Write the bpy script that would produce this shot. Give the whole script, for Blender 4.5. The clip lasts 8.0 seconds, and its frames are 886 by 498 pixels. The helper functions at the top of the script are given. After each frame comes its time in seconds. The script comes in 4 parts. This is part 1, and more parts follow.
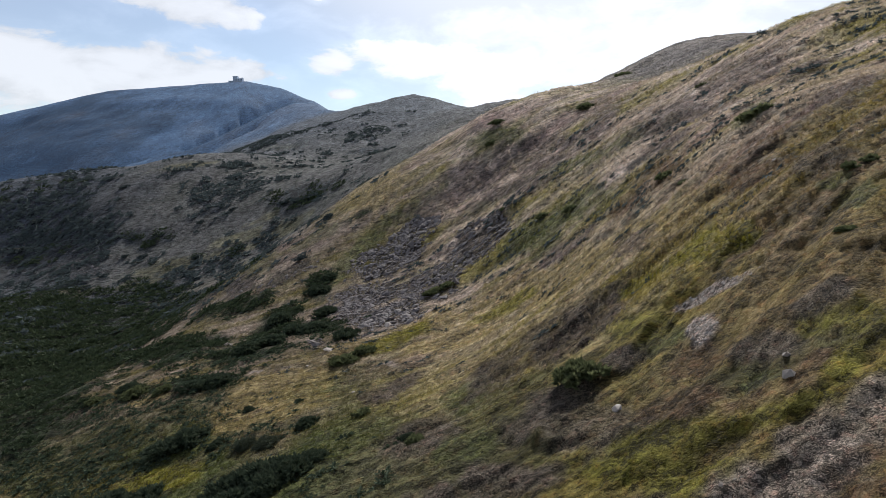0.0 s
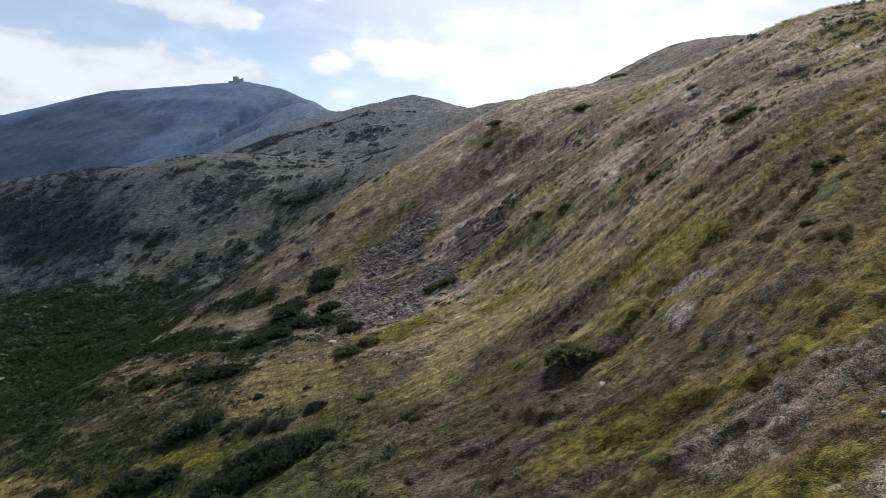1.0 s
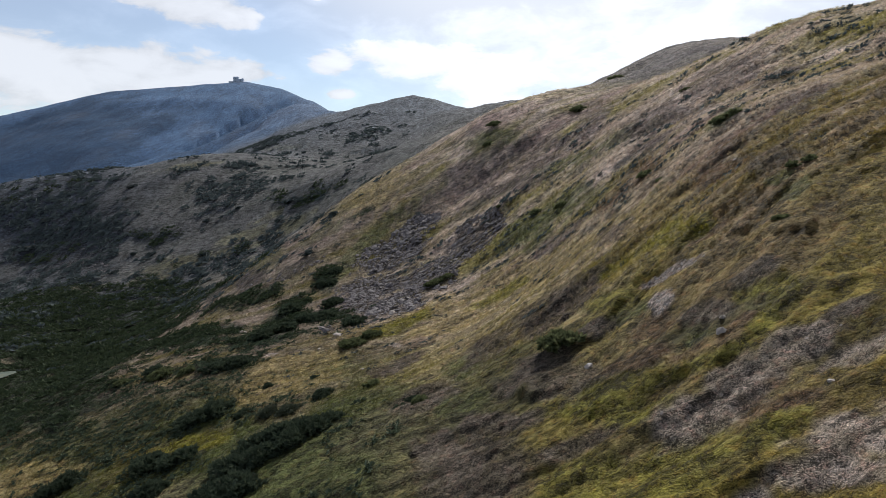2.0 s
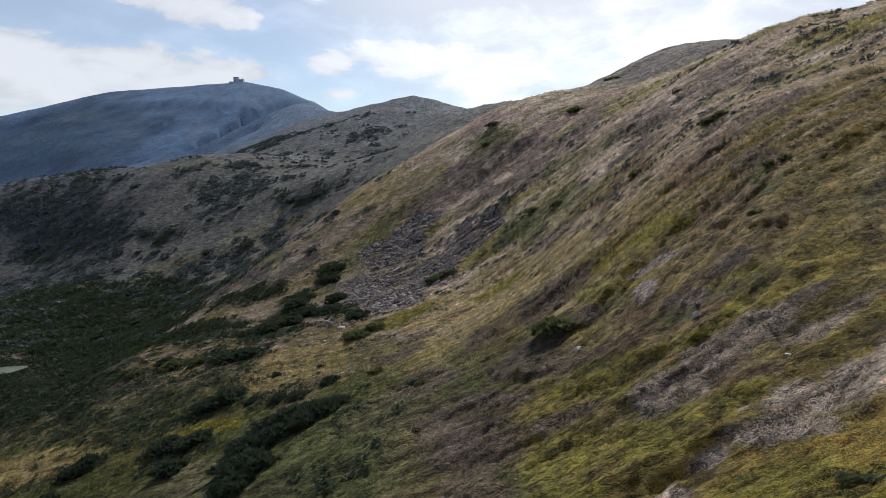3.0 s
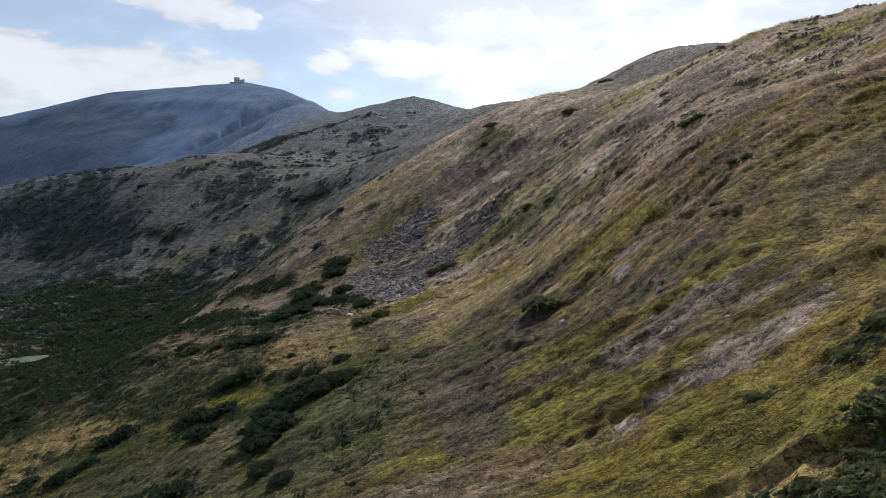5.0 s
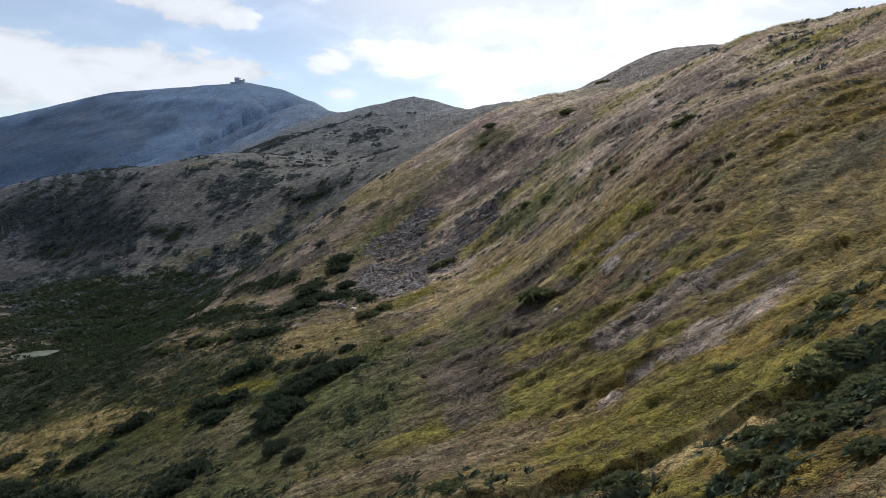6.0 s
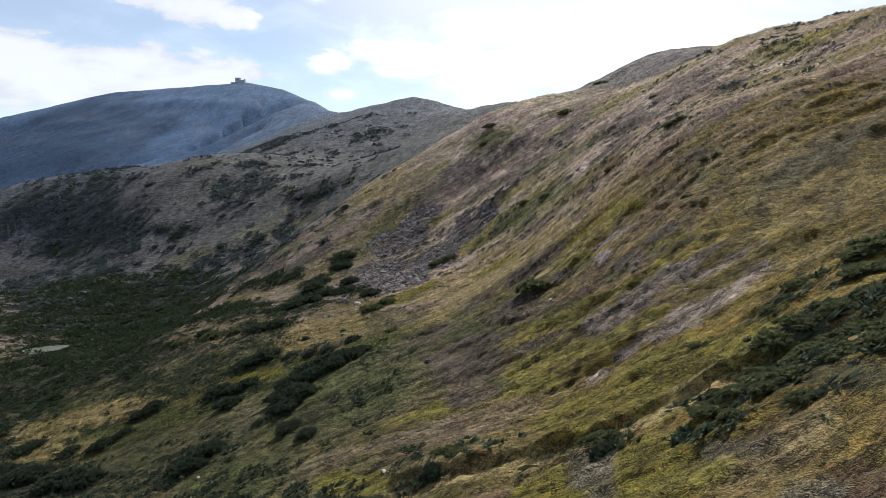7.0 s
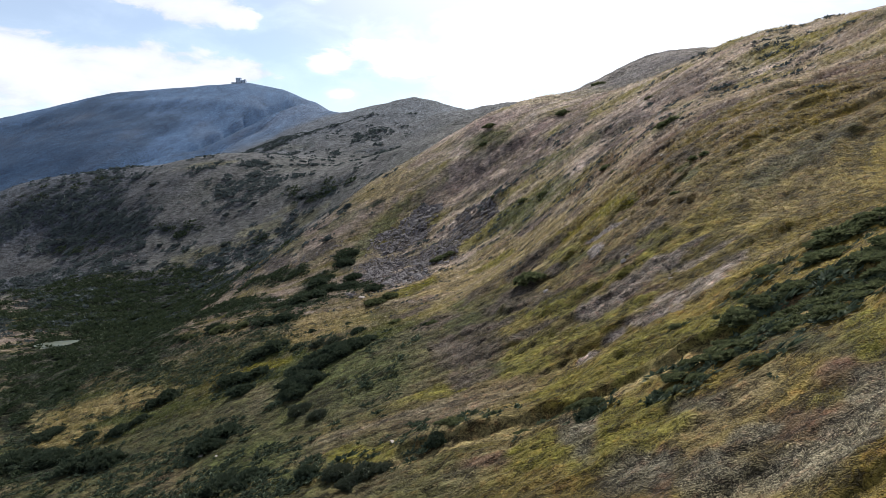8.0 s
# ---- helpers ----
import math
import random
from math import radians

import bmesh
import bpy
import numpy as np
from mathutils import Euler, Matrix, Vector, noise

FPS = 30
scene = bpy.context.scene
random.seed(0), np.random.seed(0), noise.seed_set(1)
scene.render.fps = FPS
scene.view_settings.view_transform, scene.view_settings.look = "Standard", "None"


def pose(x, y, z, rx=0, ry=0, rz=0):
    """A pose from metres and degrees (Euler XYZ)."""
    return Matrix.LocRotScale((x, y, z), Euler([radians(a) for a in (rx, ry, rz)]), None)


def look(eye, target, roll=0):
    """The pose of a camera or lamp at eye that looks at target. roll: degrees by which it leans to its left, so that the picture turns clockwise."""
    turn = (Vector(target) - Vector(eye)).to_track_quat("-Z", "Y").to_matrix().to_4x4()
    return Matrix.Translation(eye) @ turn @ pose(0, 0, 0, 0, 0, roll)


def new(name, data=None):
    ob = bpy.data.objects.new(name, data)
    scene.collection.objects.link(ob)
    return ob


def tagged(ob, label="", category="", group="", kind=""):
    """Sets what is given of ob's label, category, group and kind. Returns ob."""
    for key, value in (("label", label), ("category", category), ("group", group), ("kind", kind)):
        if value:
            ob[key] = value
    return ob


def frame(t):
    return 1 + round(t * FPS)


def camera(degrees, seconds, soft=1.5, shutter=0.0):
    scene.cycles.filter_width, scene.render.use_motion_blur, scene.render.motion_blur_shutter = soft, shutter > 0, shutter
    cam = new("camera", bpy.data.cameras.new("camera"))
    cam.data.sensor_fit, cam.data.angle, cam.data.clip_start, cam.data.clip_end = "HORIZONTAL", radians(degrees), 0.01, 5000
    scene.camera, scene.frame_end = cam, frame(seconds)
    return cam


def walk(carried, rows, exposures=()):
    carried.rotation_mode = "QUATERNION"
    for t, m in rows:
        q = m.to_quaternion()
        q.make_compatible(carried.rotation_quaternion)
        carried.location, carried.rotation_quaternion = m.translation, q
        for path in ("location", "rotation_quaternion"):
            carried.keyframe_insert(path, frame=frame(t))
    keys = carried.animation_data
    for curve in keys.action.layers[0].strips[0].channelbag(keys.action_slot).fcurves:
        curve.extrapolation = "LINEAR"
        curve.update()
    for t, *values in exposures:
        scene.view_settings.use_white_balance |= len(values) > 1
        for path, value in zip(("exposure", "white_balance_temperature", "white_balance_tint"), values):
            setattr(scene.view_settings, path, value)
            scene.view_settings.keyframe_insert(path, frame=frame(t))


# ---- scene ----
# A small drone flies backwards along a mountainside, nearly level.
cam = camera(72.0, 8.0, soft=0.8)
ROWS = [
    (0, 0.023, 0.019, -0.084, 81.408, 0.012, 0.008),
    (0.5, -0.020, -2.479, -0.054, 81.406, 0.027, -0.013),
    (1, -0.062, -4.966, -0.035, 81.405, 0.042, -0.033),
    (1.5, -0.105, -7.445, -0.025, 81.403, 0.056, -0.051),
    (2.25, -0.172, -11.154, -0.027, 81.400, 0.077, -0.077),
    (3, -0.247, -14.858, -0.046, 81.396, 0.096, -0.099),
    (3.5, -0.303, -17.327, -0.068, 81.392, 0.109, -0.112),
    (4, -0.365, -19.800, -0.095, 81.389, 0.121, -0.124),
    (4.5, -0.435, -22.279, -0.128, 81.385, 0.132, -0.135),
    (5.25, -0.558, -26.011, -0.186, 81.378, 0.148, -0.149),
    (6, -0.705, -29.768, -0.252, 81.371, 0.163, -0.159),
    (6.5, -0.818, -32.289, -0.299, 81.366, 0.172, -0.165),
    (7, -0.946, -34.827, -0.348, 81.360, 0.181, -0.169),
    (7.5, -1.089, -37.384, -0.398, 81.354, 0.190, -0.172),
    (8, -1.248, -39.961, -0.449, 81.348, 0.197, -0.174),
]
walk(cam, [(t, pose(x, y, z, rx, ry, rz)) for t, x, y, z, rx, ry, rz in ROWS],
     exposures=[(0.0, 0.16, 6200, 10), (1.5, 0.13, 6200, 10), (3.5, 0.0, 6200, 10), (4.5, 0.06, 6200, 10), (6.5, 0.20, 6200, 10), (8.0, 0.38, 6200, 10)])

# ---- light ----
SUN_AZIMUTH, SUN_HEIGHT = 17.0, 40.0        # degrees right of north (+y), degrees above the horizon
sun_way = Vector((math.sin(radians(SUN_AZIMUTH)) * math.cos(radians(SUN_HEIGHT)),
                  math.cos(radians(SUN_AZIMUTH)) * math.cos(radians(SUN_HEIGHT)), math.sin(radians(SUN_HEIGHT))))
sun_data = bpy.data.lights.new("sun", "SUN")
sun_data.energy, sun_data.angle, sun_data.color = 5.0, radians(0.53), (1.0, 0.95, 0.86)
sun = new("sun", sun_data)
sun.matrix_world = look((0, 0, 300), Vector((0, 0, 300)) - sun_way)


class Nodes:
    """A short hand for node trees."""

    def __init__(self, tree):
        self.tree = tree
        tree.nodes.clear()

    def add(self, kind, inputs=(), **settings):
        n = self.tree.nodes.new(kind)
        for k, v in settings.items():
            setattr(n, k, v)
        for k, v in dict(inputs).items():
            self.put(n.inputs[k], v)
        return n

    def put(self, socket, v):
        if isinstance(v, bpy.types.NodeSocket):
            self.tree.links.new(v, socket)
        elif isinstance(v, bpy.types.Node):
            self.tree.links.new(v.outputs[0], socket)
        else:
            socket.default_value = v

    def math(self, op, a, b=0.0, c=0.0, clamp=False):
        return self.add("ShaderNodeMath", {0: a, 1: b, 2: c}, operation=op, use_clamp=clamp).outputs[0]

    def noise(self, vector, scale, detail=4.0, rough=0.55, warp=0.0):
        return self.add("ShaderNodeTexNoise", {"Vector": vector, "Scale": scale, "Detail": detail, "Roughness": rough, "Distortion": warp}).outputs["Fac"]

    def ramp(self, v, lo, hi, a=0.0, b=1.0):
        return self.add("ShaderNodeMapRange", {"Value": v, "From Min": lo, "From Max": hi, "To Min": a, "To Max": b},
                        interpolation_type="SMOOTHSTEP").outputs[0]

    def mix(self, f, a, b, mode="MIX"):
        n = self.add("ShaderNodeMix", data_type="RGBA", blend_type=mode, clamp_factor=True)
        for k, v in ((0, f), (6, a), (7, b)):
            self.put(n.inputs[k], (*v, 1.0) if isinstance(v, tuple) and len(v) == 3 else v)
        return n.outputs[2]

    def scaled(self, vector, x, y, z):
        return self.add("ShaderNodeVectorMath", {0: vector, 1: (x, y, z)}, operation="MULTIPLY").outputs[0]


world = bpy.data.worlds.new("sky")
scene.world = world
world.use_nodes = True
w = Nodes(world.node_tree)
sky = w.add("ShaderNodeTexSky", sky_type="NISHITA", sun_disc=False, sun_elevation=radians(SUN_HEIGHT), sun_rotation=radians(SUN_AZIMUTH),
            altitude=1800.0, air_density=1.0, dust_density=0.6, ozone_density=1.0)
way = w.add("ShaderNodeTexCoord").outputs["Generated"]
split = w.add("ShaderNodeSeparateXYZ", {0: way})
azimuth = w.math("MULTIPLY", w.math("ARCTAN2", split.outputs[0], split.outputs[1]), 57.2958)
height = w.math("MULTIPLY", w.math("ARCSINE", split.outputs[2]), 57.2958)
puff = w.noise(w.scaled(way, 1.0, 1.0, 2.2), 9.0, 7.0, 0.58, 0.3)
shred = w.noise(w.scaled(way, 1.0, 1.0, 2.6), 30.0, 5.0, 0.6, 0.2)
rough = w.math("ADD", w.math("MULTIPLY", w.math("SUBTRACT", puff, 0.5), 1.7), w.math("MULTIPLY", w.math("SUBTRACT", shred, 0.5), 0.7))
cover = None
# cloud banks: azimuth, height, half width and half depth in degrees
CLOUDS = [(-33.9, 6.6, 10, 4.0), (-26.3, 7.0, 8, 3.1), (-18.6, 7.1, 5.5, 1.5), (-21.2, 12.3, 5.8, 2.0), (-24.6, 13.2, 3.4, 1.8), (-18.2, 11.8, 2.8, 1.4), (-11.2, 13.7, 1.0, 0.5),
          (-1.8, 8.9, 10.5, 2.4), (-9.7, 8.3, 3, 1.5), (-9.4, 5.6, 1.6, 0.6), (4.6, 7.3, 7, 3.0), (20, 9, 12, 4), (-44, 9, 9, 3), (-36, 24, 10, 4), (60, 16, 14, 6), (-90, 14, 20, 5), (150, 12, 30, 5), (-150, 16, 24, 6)]
for a, h, ra, rh in CLOUDS:
    da = w.math("DIVIDE", w.math("SUBTRACT", azimuth, float(a)), float(ra))
    dh = w.math("DIVIDE", w.math("SUBTRACT", height, float(h)), float(rh))
    one = w.math("SUBTRACT", 1.0, w.math("SQRT", w.math("ADD", w.math("MULTIPLY", da, da), w.math("MULTIPLY", dh, dh))))
    cover = one if cover is None else w.math("MAXIMUM", cover, one)
# thin high haze that brightens towards the sun
near_sun = w.add("ShaderNodeVectorMath", {0: way, 1: sun_way}, operation="DOT_PRODUCT").outputs["Value"]
veil = w.ramp(near_sun, 0.74, 0.885, 0.42, 0.95)
cloud = w.math("MAXIMUM", w.ramp(w.math("ADD", cover, rough), -0.05, 0.45), veil)
lit = w.ramp(w.math("ADD", puff, w.math("MULTIPLY", cover, 0.25)), 0.35, 0.75, 0.70, 1.0)
glare = w.ramp(near_sun, 0.7, 0.9, 0.88, 1.34)
white = w.add("ShaderNodeVectorMath", {0: (1.0, 1.0, 1.02), 3: w.math("MULTIPLY", w.math("MULTIPLY", lit, glare), 8.6)}, operation="SCALE").outputs[0]
shade = w.mix(w.math("MULTIPLY", cloud, 0.90), sky.outputs[0], white)
w.add("ShaderNodeOutputWorld", {0: w.add("ShaderNodeBackground", {"Color": shade, "Strength": 0.11})})

# ---- the shape of the land ----
LAND = (-16.43, 0.2631, 0.0482)
SMALL_SWELLS = [
    (-6, 21, 14, -0.45), (30, 21, 14, -0.58), (-30, 33, 14, -0.97), (6, 33, 14, -2.46),
    (-6, -3, 14, -1.14), (42, 57, 14, 2.09), (-18, 57, 14, 1.06), (18, 9, 14, -1.00),
    (42, -3, 14, 1.43), (6, 57, 14, -1.68), (42, 21, 14, 2.42), (-18, 33, 14, -1.99),
    (6, 21, 14, -2.85), (30, 45, 14, 0.83), (-30, 21, 14, -1.64), (-6, -15, 14, -1.64),
    (-75, 48, 24, -1.33), (-53, 92, 24, 1.74), (57, 92, 24, 7.66), (13, 114, 24, -0.63),
    (-31, 114, 24, 3.73), (-53, 26, 24, -2.24), (35, 70, 24, 2.93), (57, 26, 24, -6.82),
]
MIDDLE_SWELLS = [
    (-75, 70, 24, -3.82), (13, 92, 24, -5.13), (57, 70, 24, 7.55), (-53, 48, 24, -3.82),
    (40, 150, 30, 10.01), (100, 330, 30, 4.83), (100, 180, 30, 12.96), (40, 240, 30, 10.84),
    (130, 300, 30, 13.19), (160, 150, 30, 4.61), (70, 60, 30, -11.67), (70, 270, 30, 5.34),
    (160, 210, 30, 14.20), (100, 240, 30, 11.69), (130, 120, 30, 8.76), (40, 210, 30, 10.12),
    (160, 240, 30, 3.39), (100, 90, 30, -4.23), (70, 240, 30, -9.43), (70, 150, 30, 3.11),
    (130, 60, 30, 7.80), (100, 270, 30, 8.98), (-20, 80, 42, -10.63), (-20, 240, 42, 16.17),
]
WIDE_SWELLS = [
    (-20, 160, 42, -7.88), (-140, 80, 42, -6.71), (-140, 240, 42, -2.24), (60, -80, 42, 9.53),
    (-60, 200, 42, 10.55), (-60, -40, 42, -13.27), (-100, 200, 42, -9.53), (20, 160, 42, -11.22),
    (100, -80, 42, 8.34), (-180, 160, 42, 5.10), (-140, 0, 42, -4.82), (-245, 425, 48, 10.96),
    (-110, 290, 48, -7.83), (-335, 470, 48, -7.54), (-155, 425, 48, 7.83), (25, 515, 48, 9.08),
    (-245, 515, 48, 9.02), (-380, 515, 48, 19.56), (-200, 290, 48, -7.32), (70, 470, 48, 11.56),
    (-335, 425, 48, 21.66), (-245, 335, 48, -13.52), (-290, 515, 48, 0.48), (-65, 425, 48, -6.20),
]
LARGE_SWELLS = [
    (-65, 290, 48, -17.75), (-110, 515, 48, -10.96), (-65, 335, 48, 15.60), (25, 335, 48, 12.37),
    (115, 425, 48, 5.11), (-65, 515, 48, -9.83), (-155, 515, 48, -17.94), (-155, 470, 48, 19.01),
    (-200, 380, 48, 13.80), (-290, 425, 48, 14.88), (-335, 515, 48, 11.64), (-115, 180, 75, -20.55),
    (185, -120, 75, 47.26), (185, 30, 75, 31.01), (185, 405, 75, 18.83), (-90, 760, 130, 49.10),
    (170, 630, 130, -28.71), (-350, 760, 130, -30.92), (300, 760, 130, -24.80), (-350, 240, 130, -4.89),
    (-90, 630, 130, 64.97), (-220, 760, 130, -61.89), (-350, 630, 130, 25.94), (-480, -20, 130, 9.58),
]
SUMMIT_RIDGE = [(-2400, 1700, -40), (-1529, 1640, 12), (-1210, 1700, 108), (-1052, 1700, 142), (-896, 1700, 177), (-742, 1700, 188),
                (-595, 1700, 198), (-526, 1700, 201), (-435, 1700, 183), (-373, 1690, 155), (-315, 1660, 122), (-211, 1600, 40)]
LINK_RIDGE = [(-28, 640, 60), (-61, 720, 62), (-95, 780, 60), (-151, 880, 62), (-199, 980, 77), (-253, 1080, 93),
              (-292, 1060, 76), (-332, 1030, 52), (-364, 1000, 30), (-403, 970, 9)]


def lattice(i, j, seed):
    """A random number from 0 to 1 for every lattice point."""
    h = (i.astype(np.int64) * 374761393 + j.astype(np.int64) * 668265263 + seed * 974634777) & 0xFFFFFFFF
    h = ((h ^ (h >> 13)) * 1274126177) & 0xFFFFFFFF
    h = ((h ^ (h >> 16)) * 2246822519) & 0xFFFFFFFF
    return ((h ^ (h >> 15)) & 0xFFFFFF) / float(0xFFFFFF)


def bumps(x, y, size, seed):
    """Smooth noise from -1 to 1 with waves of that size in metres."""
    u, v = x / size, y / size
    i, j = np.floor(u), np.floor(v)
    a, b = u - i, v - j
    a, b = a * a * a * (a * (a * 6 - 15) + 10), b * b * b * (b * (b * 6 - 15) + 10)
    n00, n10, n01, n11 = lattice(i, j, seed), lattice(i + 1, j, seed), lattice(i, j + 1, seed), lattice(i + 1, j + 1, seed)
    return 2 * ((n00 * (1 - a) + n10 * a) * (1 - b) + (n01 * (1 - a) + n11 * a) * b) - 1


def cloudy(x, y, size, seed, octaves=4, gain=0.5):
    total, weight, amount = 0.0, 0.0, 1.0
    for k in range(octaves):
        c, s = math.cos(1.1 * k + seed), math.sin(1.1 * k + seed)
        total = total + amount * bumps(c * x - s * y, s * x + c * y, size / 2 ** k, seed + 7 * k)
        weight, amount = weight + amount, amount * gain
    return total / weight


def along(x, y, line):
    """Distance to a line of (x, y, ...) points, the side (+1: to its left), and the place along it as segment + fraction."""
    best = np.full(np.shape(x), 1e9)
    place, side = np.zeros(np.shape(x)), np.ones(np.shape(x))
    for k in range(len(line) - 1):
        ax, ay, bx, by = line[k][0], line[k][1], line[k + 1][0], line[k + 1][1]
        dx, dy = bx - ax, by - ay
        f = np.clip(((x - ax) * dx + (y - ay) * dy) / (dx * dx + dy * dy), 0, 1)
        d = np.hypot(x - ax - f * dx, y - ay - f * dy)
        near = d < best
        best = np.where(near, d, best)
        place = np.where(near, k + f, place)
        side = np.where(near, np.sign(dx * (y - ay) - dy * (x - ax)), side)
    return best, side, place


def ridge(x, y, line, slope, round_off):
    d, _, place = along(x, y, line)
    crest = np.interp(place, np.arange(len(line)), [p[2] for p in line])
    return crest - slope * (np.sqrt(d * d + round_off ** 2) - round_off), d


def soft_max(a, b, k):
    h = np.clip(0.5 + 0.5 * (a - b) / k, 0, 1)
    return b + (a - b) * h + k * h * (1 - h)


def broad(x, y):
    """The land without its small relief."""
    z = LAND[0] + LAND[1] * 300 * np.tanh(x / 300) + LAND[2] * 400 * np.tanh(y / 400)
    for cx, cy, r, h in SMALL_SWELLS + MIDDLE_SWELLS + WIDE_SWELLS + LARGE_SWELLS:
        z = z + h * np.exp(-((x - cx) ** 2 + (y - cy) ** 2) / (2 * r * r))
    peak = (x + 29) ** 2 + (y - 625) ** 2
    z = z + 12.5 * np.exp(-(peak / (2 * 14 ** 2)) ** 0.6) - 8.0 * np.exp(-peak / (2 * 48 ** 2))
    z = z + 2.3 * np.exp(-((x - 103) ** 2 + (y - 171) ** 2) / (2 * 17 ** 2))
    far = np.clip((np.hypot(x, y) - 700) / 300, 0, 1)
    z = z * (1 - far) + far * (-90 + 0.02 * np.clip(x, -600, 600))
    massif, d = ridge(x, y, SUMMIT_RIDGE, 0.42, 40)
    massif = massif + (20 * cloudy(x, y, 260, 3, 4) - 14 * np.abs(cloudy(x, 0.3 * y, 90, 8, 4)) + 7) * np.clip(d / 200, 0, 1)
    link, d = ridge(x, y, LINK_RIDGE, 0.40, 25)
    link = link + (9 * cloudy(x, y, 120, 5, 5) - 6 * np.abs(cloudy(x, 0.4 * y, 50, 9, 4)) + 3) * np.clip(d / 100, 0, 1)
    return soft_max(soft_max(z, link, 10.0), massif, 12.0)


# runnels and small scarps that run down the fall of the slope: the bank to the north stands higher; height of the bank and its reach last
SCARPS = [
    ([(31.0, -0.6), (25.1, 0.2), (20.2, 1.6), (15.0, 2.6), (9.8, 4.1), (3.2, 6.8), (-0.4, 8.6), (-7.0, 10.5)], 1.0, 4.0),
    ([(45.0, 33.0), (32.5, 23.6), (23.9, 23.3), (17.8, 22.4), (12.7, 21.2), (8.1, 21.1)], 0.38, 3.0),
    ([(33.0, 52.0), (28.2, 53.4), (25.8, 54.2), (22.2, 56.0), (19.8, 57.0)], 0.35, 3.0),
    ([(28.0, 32.5), (24.5, 33.4), (22.3, 34.3), (18.5, 36.4), (15.0, 38.5)], 0.32, 3.0),
    ([(12.5, 44.0), (9.7, 43.6), (7.8, 45.2), (6.1, 48.6)], 0.55, 2.5),
    ([(42.0, 74.0), (36.0, 76.5), (30.0, 81.0)], 0.55, 3.0),
    ([(44.0, 88.0), (36.5, 91.0), (30.0, 97.0), (23.0, 104.0)], 0.6, 4.0),
    ([(40.0, 44.5), (35.0, 46.0), (29.5, 49.0)], 0.35, 2.5),
]


def down_slope(x, y):
    """Constant along the lines in which water runs down the slope."""
    return y + 0.10 * x - 0.30 * x * np.clip((y - 15) / 60, 0, 1) - 0.42 * np.clip(x - 16, 0, 60) * np.exp(-((y - 50) / 22) ** 2)


def mounds(x, y):
    """The rounded tops of the closed dwarf pine."""
    return 0.75 * (1 - 2 * np.abs(cloudy(x, y, 6.5, 81, 2))) + 0.4 * cloudy(x, y, 3.0, 82, 2)


def relief(x, y):
    """Hummocks, small terraces and runnels."""
    reach = np.hypot(x, y + 20)
    steep = np.clip((x + 25) / 40, 0, 1) * (1 - 0.75 * np.exp(-((x - 17) / 12) ** 2 - ((y + 8) / 6) ** 2))
    z = 0.5 * cloudy(x, y, 9.0, 11, 3) + 0.2 * cloudy(x, y, 1.9, 12, 3)
    z = z + 1.8 * cloudy(x, y, 38, 13, 3) * np.clip((reach - 70) / 120, 0, 1)
    bent = down_slope(x, y) + 3 * cloudy(x, y, 30, 15, 2)
    z = z + steep * (1.1 * cloudy(0.28 * x, bent, 6.5, 14, 3) - 1.0 * np.abs(cloudy(0.18 * x, bent, 3.4, 16, 2)) - 0.42 * np.abs(cloudy(0.22 * x, bent, 1.5, 20, 2)))
    for line, bank, last in SCARPS:
        d, side, place = along(x, y, line)
        ends = np.clip(np.minimum(place, len(line) - 1 - place) / 0.6, 0, 1)
        north = np.where(side < 0, d, -d)
        cut = 1 / (1 + np.exp(np.clip(-north / 0.16, -40, 40)))
        z = z + ends * bank * (cut * np.exp(-np.maximum(north, 0) / last) - 0.35 * (1 - cut) * np.exp(-np.maximum(-north, 0) / 1.4))
    # cushions and gaps of the low growth, only worth their cost near by
    near = np.clip(1.5 - reach / 130, 0, 1)
    z = z + near * (0.13 * (1 - 2 * np.abs(cloudy(0.6 * x, bent, 1.5, 17, 2))) + 0.11 * (1 - 2 * np.abs(bumps(x, y, 0.75, 18))) + 0.05 * bumps(x, y, 0.4, 19))
    return z * np.clip(1.4 - reach / 2500, 0.4, 1)


def ground_height(x, y):
    return broad(x, y) + relief(x, y) + mounds(x, y) * basin(x, y)


# ---- what grows where: x, y, half length, half width in metres, heading in degrees ----
HEATH_GREEN = [
    (9.1, -10.7, 2.2, 1.8, -57), (11.2, -13.9, 2.5, 1.7, -62), (13.2, -16.3, 2.4, 1.7, -67), (15.2, -16.8, 2.1, 1.3, 53), (17.6, -14.7, 2.6, 0.7, 66), (13.4, -7.1, 2.1, 0.9, -62),
    (8, -0.6, 4.6, 1.1, 82), (13.5, -12.5, 1, 1, 73),
]
HEATH_NEAR = [
    (17.8, 31, 3.3, 2.2, -24), (21.1, 32, 3, 2.1, 1), (24.9, 32.3, 2.9, 1.5, -2), (27.5, 28.7, 2, 1.2, -9), (22.5, 22.6, 2.3, 2, -54), (25.4, 20.8, 3, 2.7, 87),
    (28.6, 22.2, 3.4, 1.5, 54), (13.6, 19, 1.9, 0.9, 51), (16.7, 21.2, 1.7, 0.8, -2), (19.9, 21.1, 2.3, 1.1, -20), (21.3, 18.7, 1.8, 0.8, -80),
]
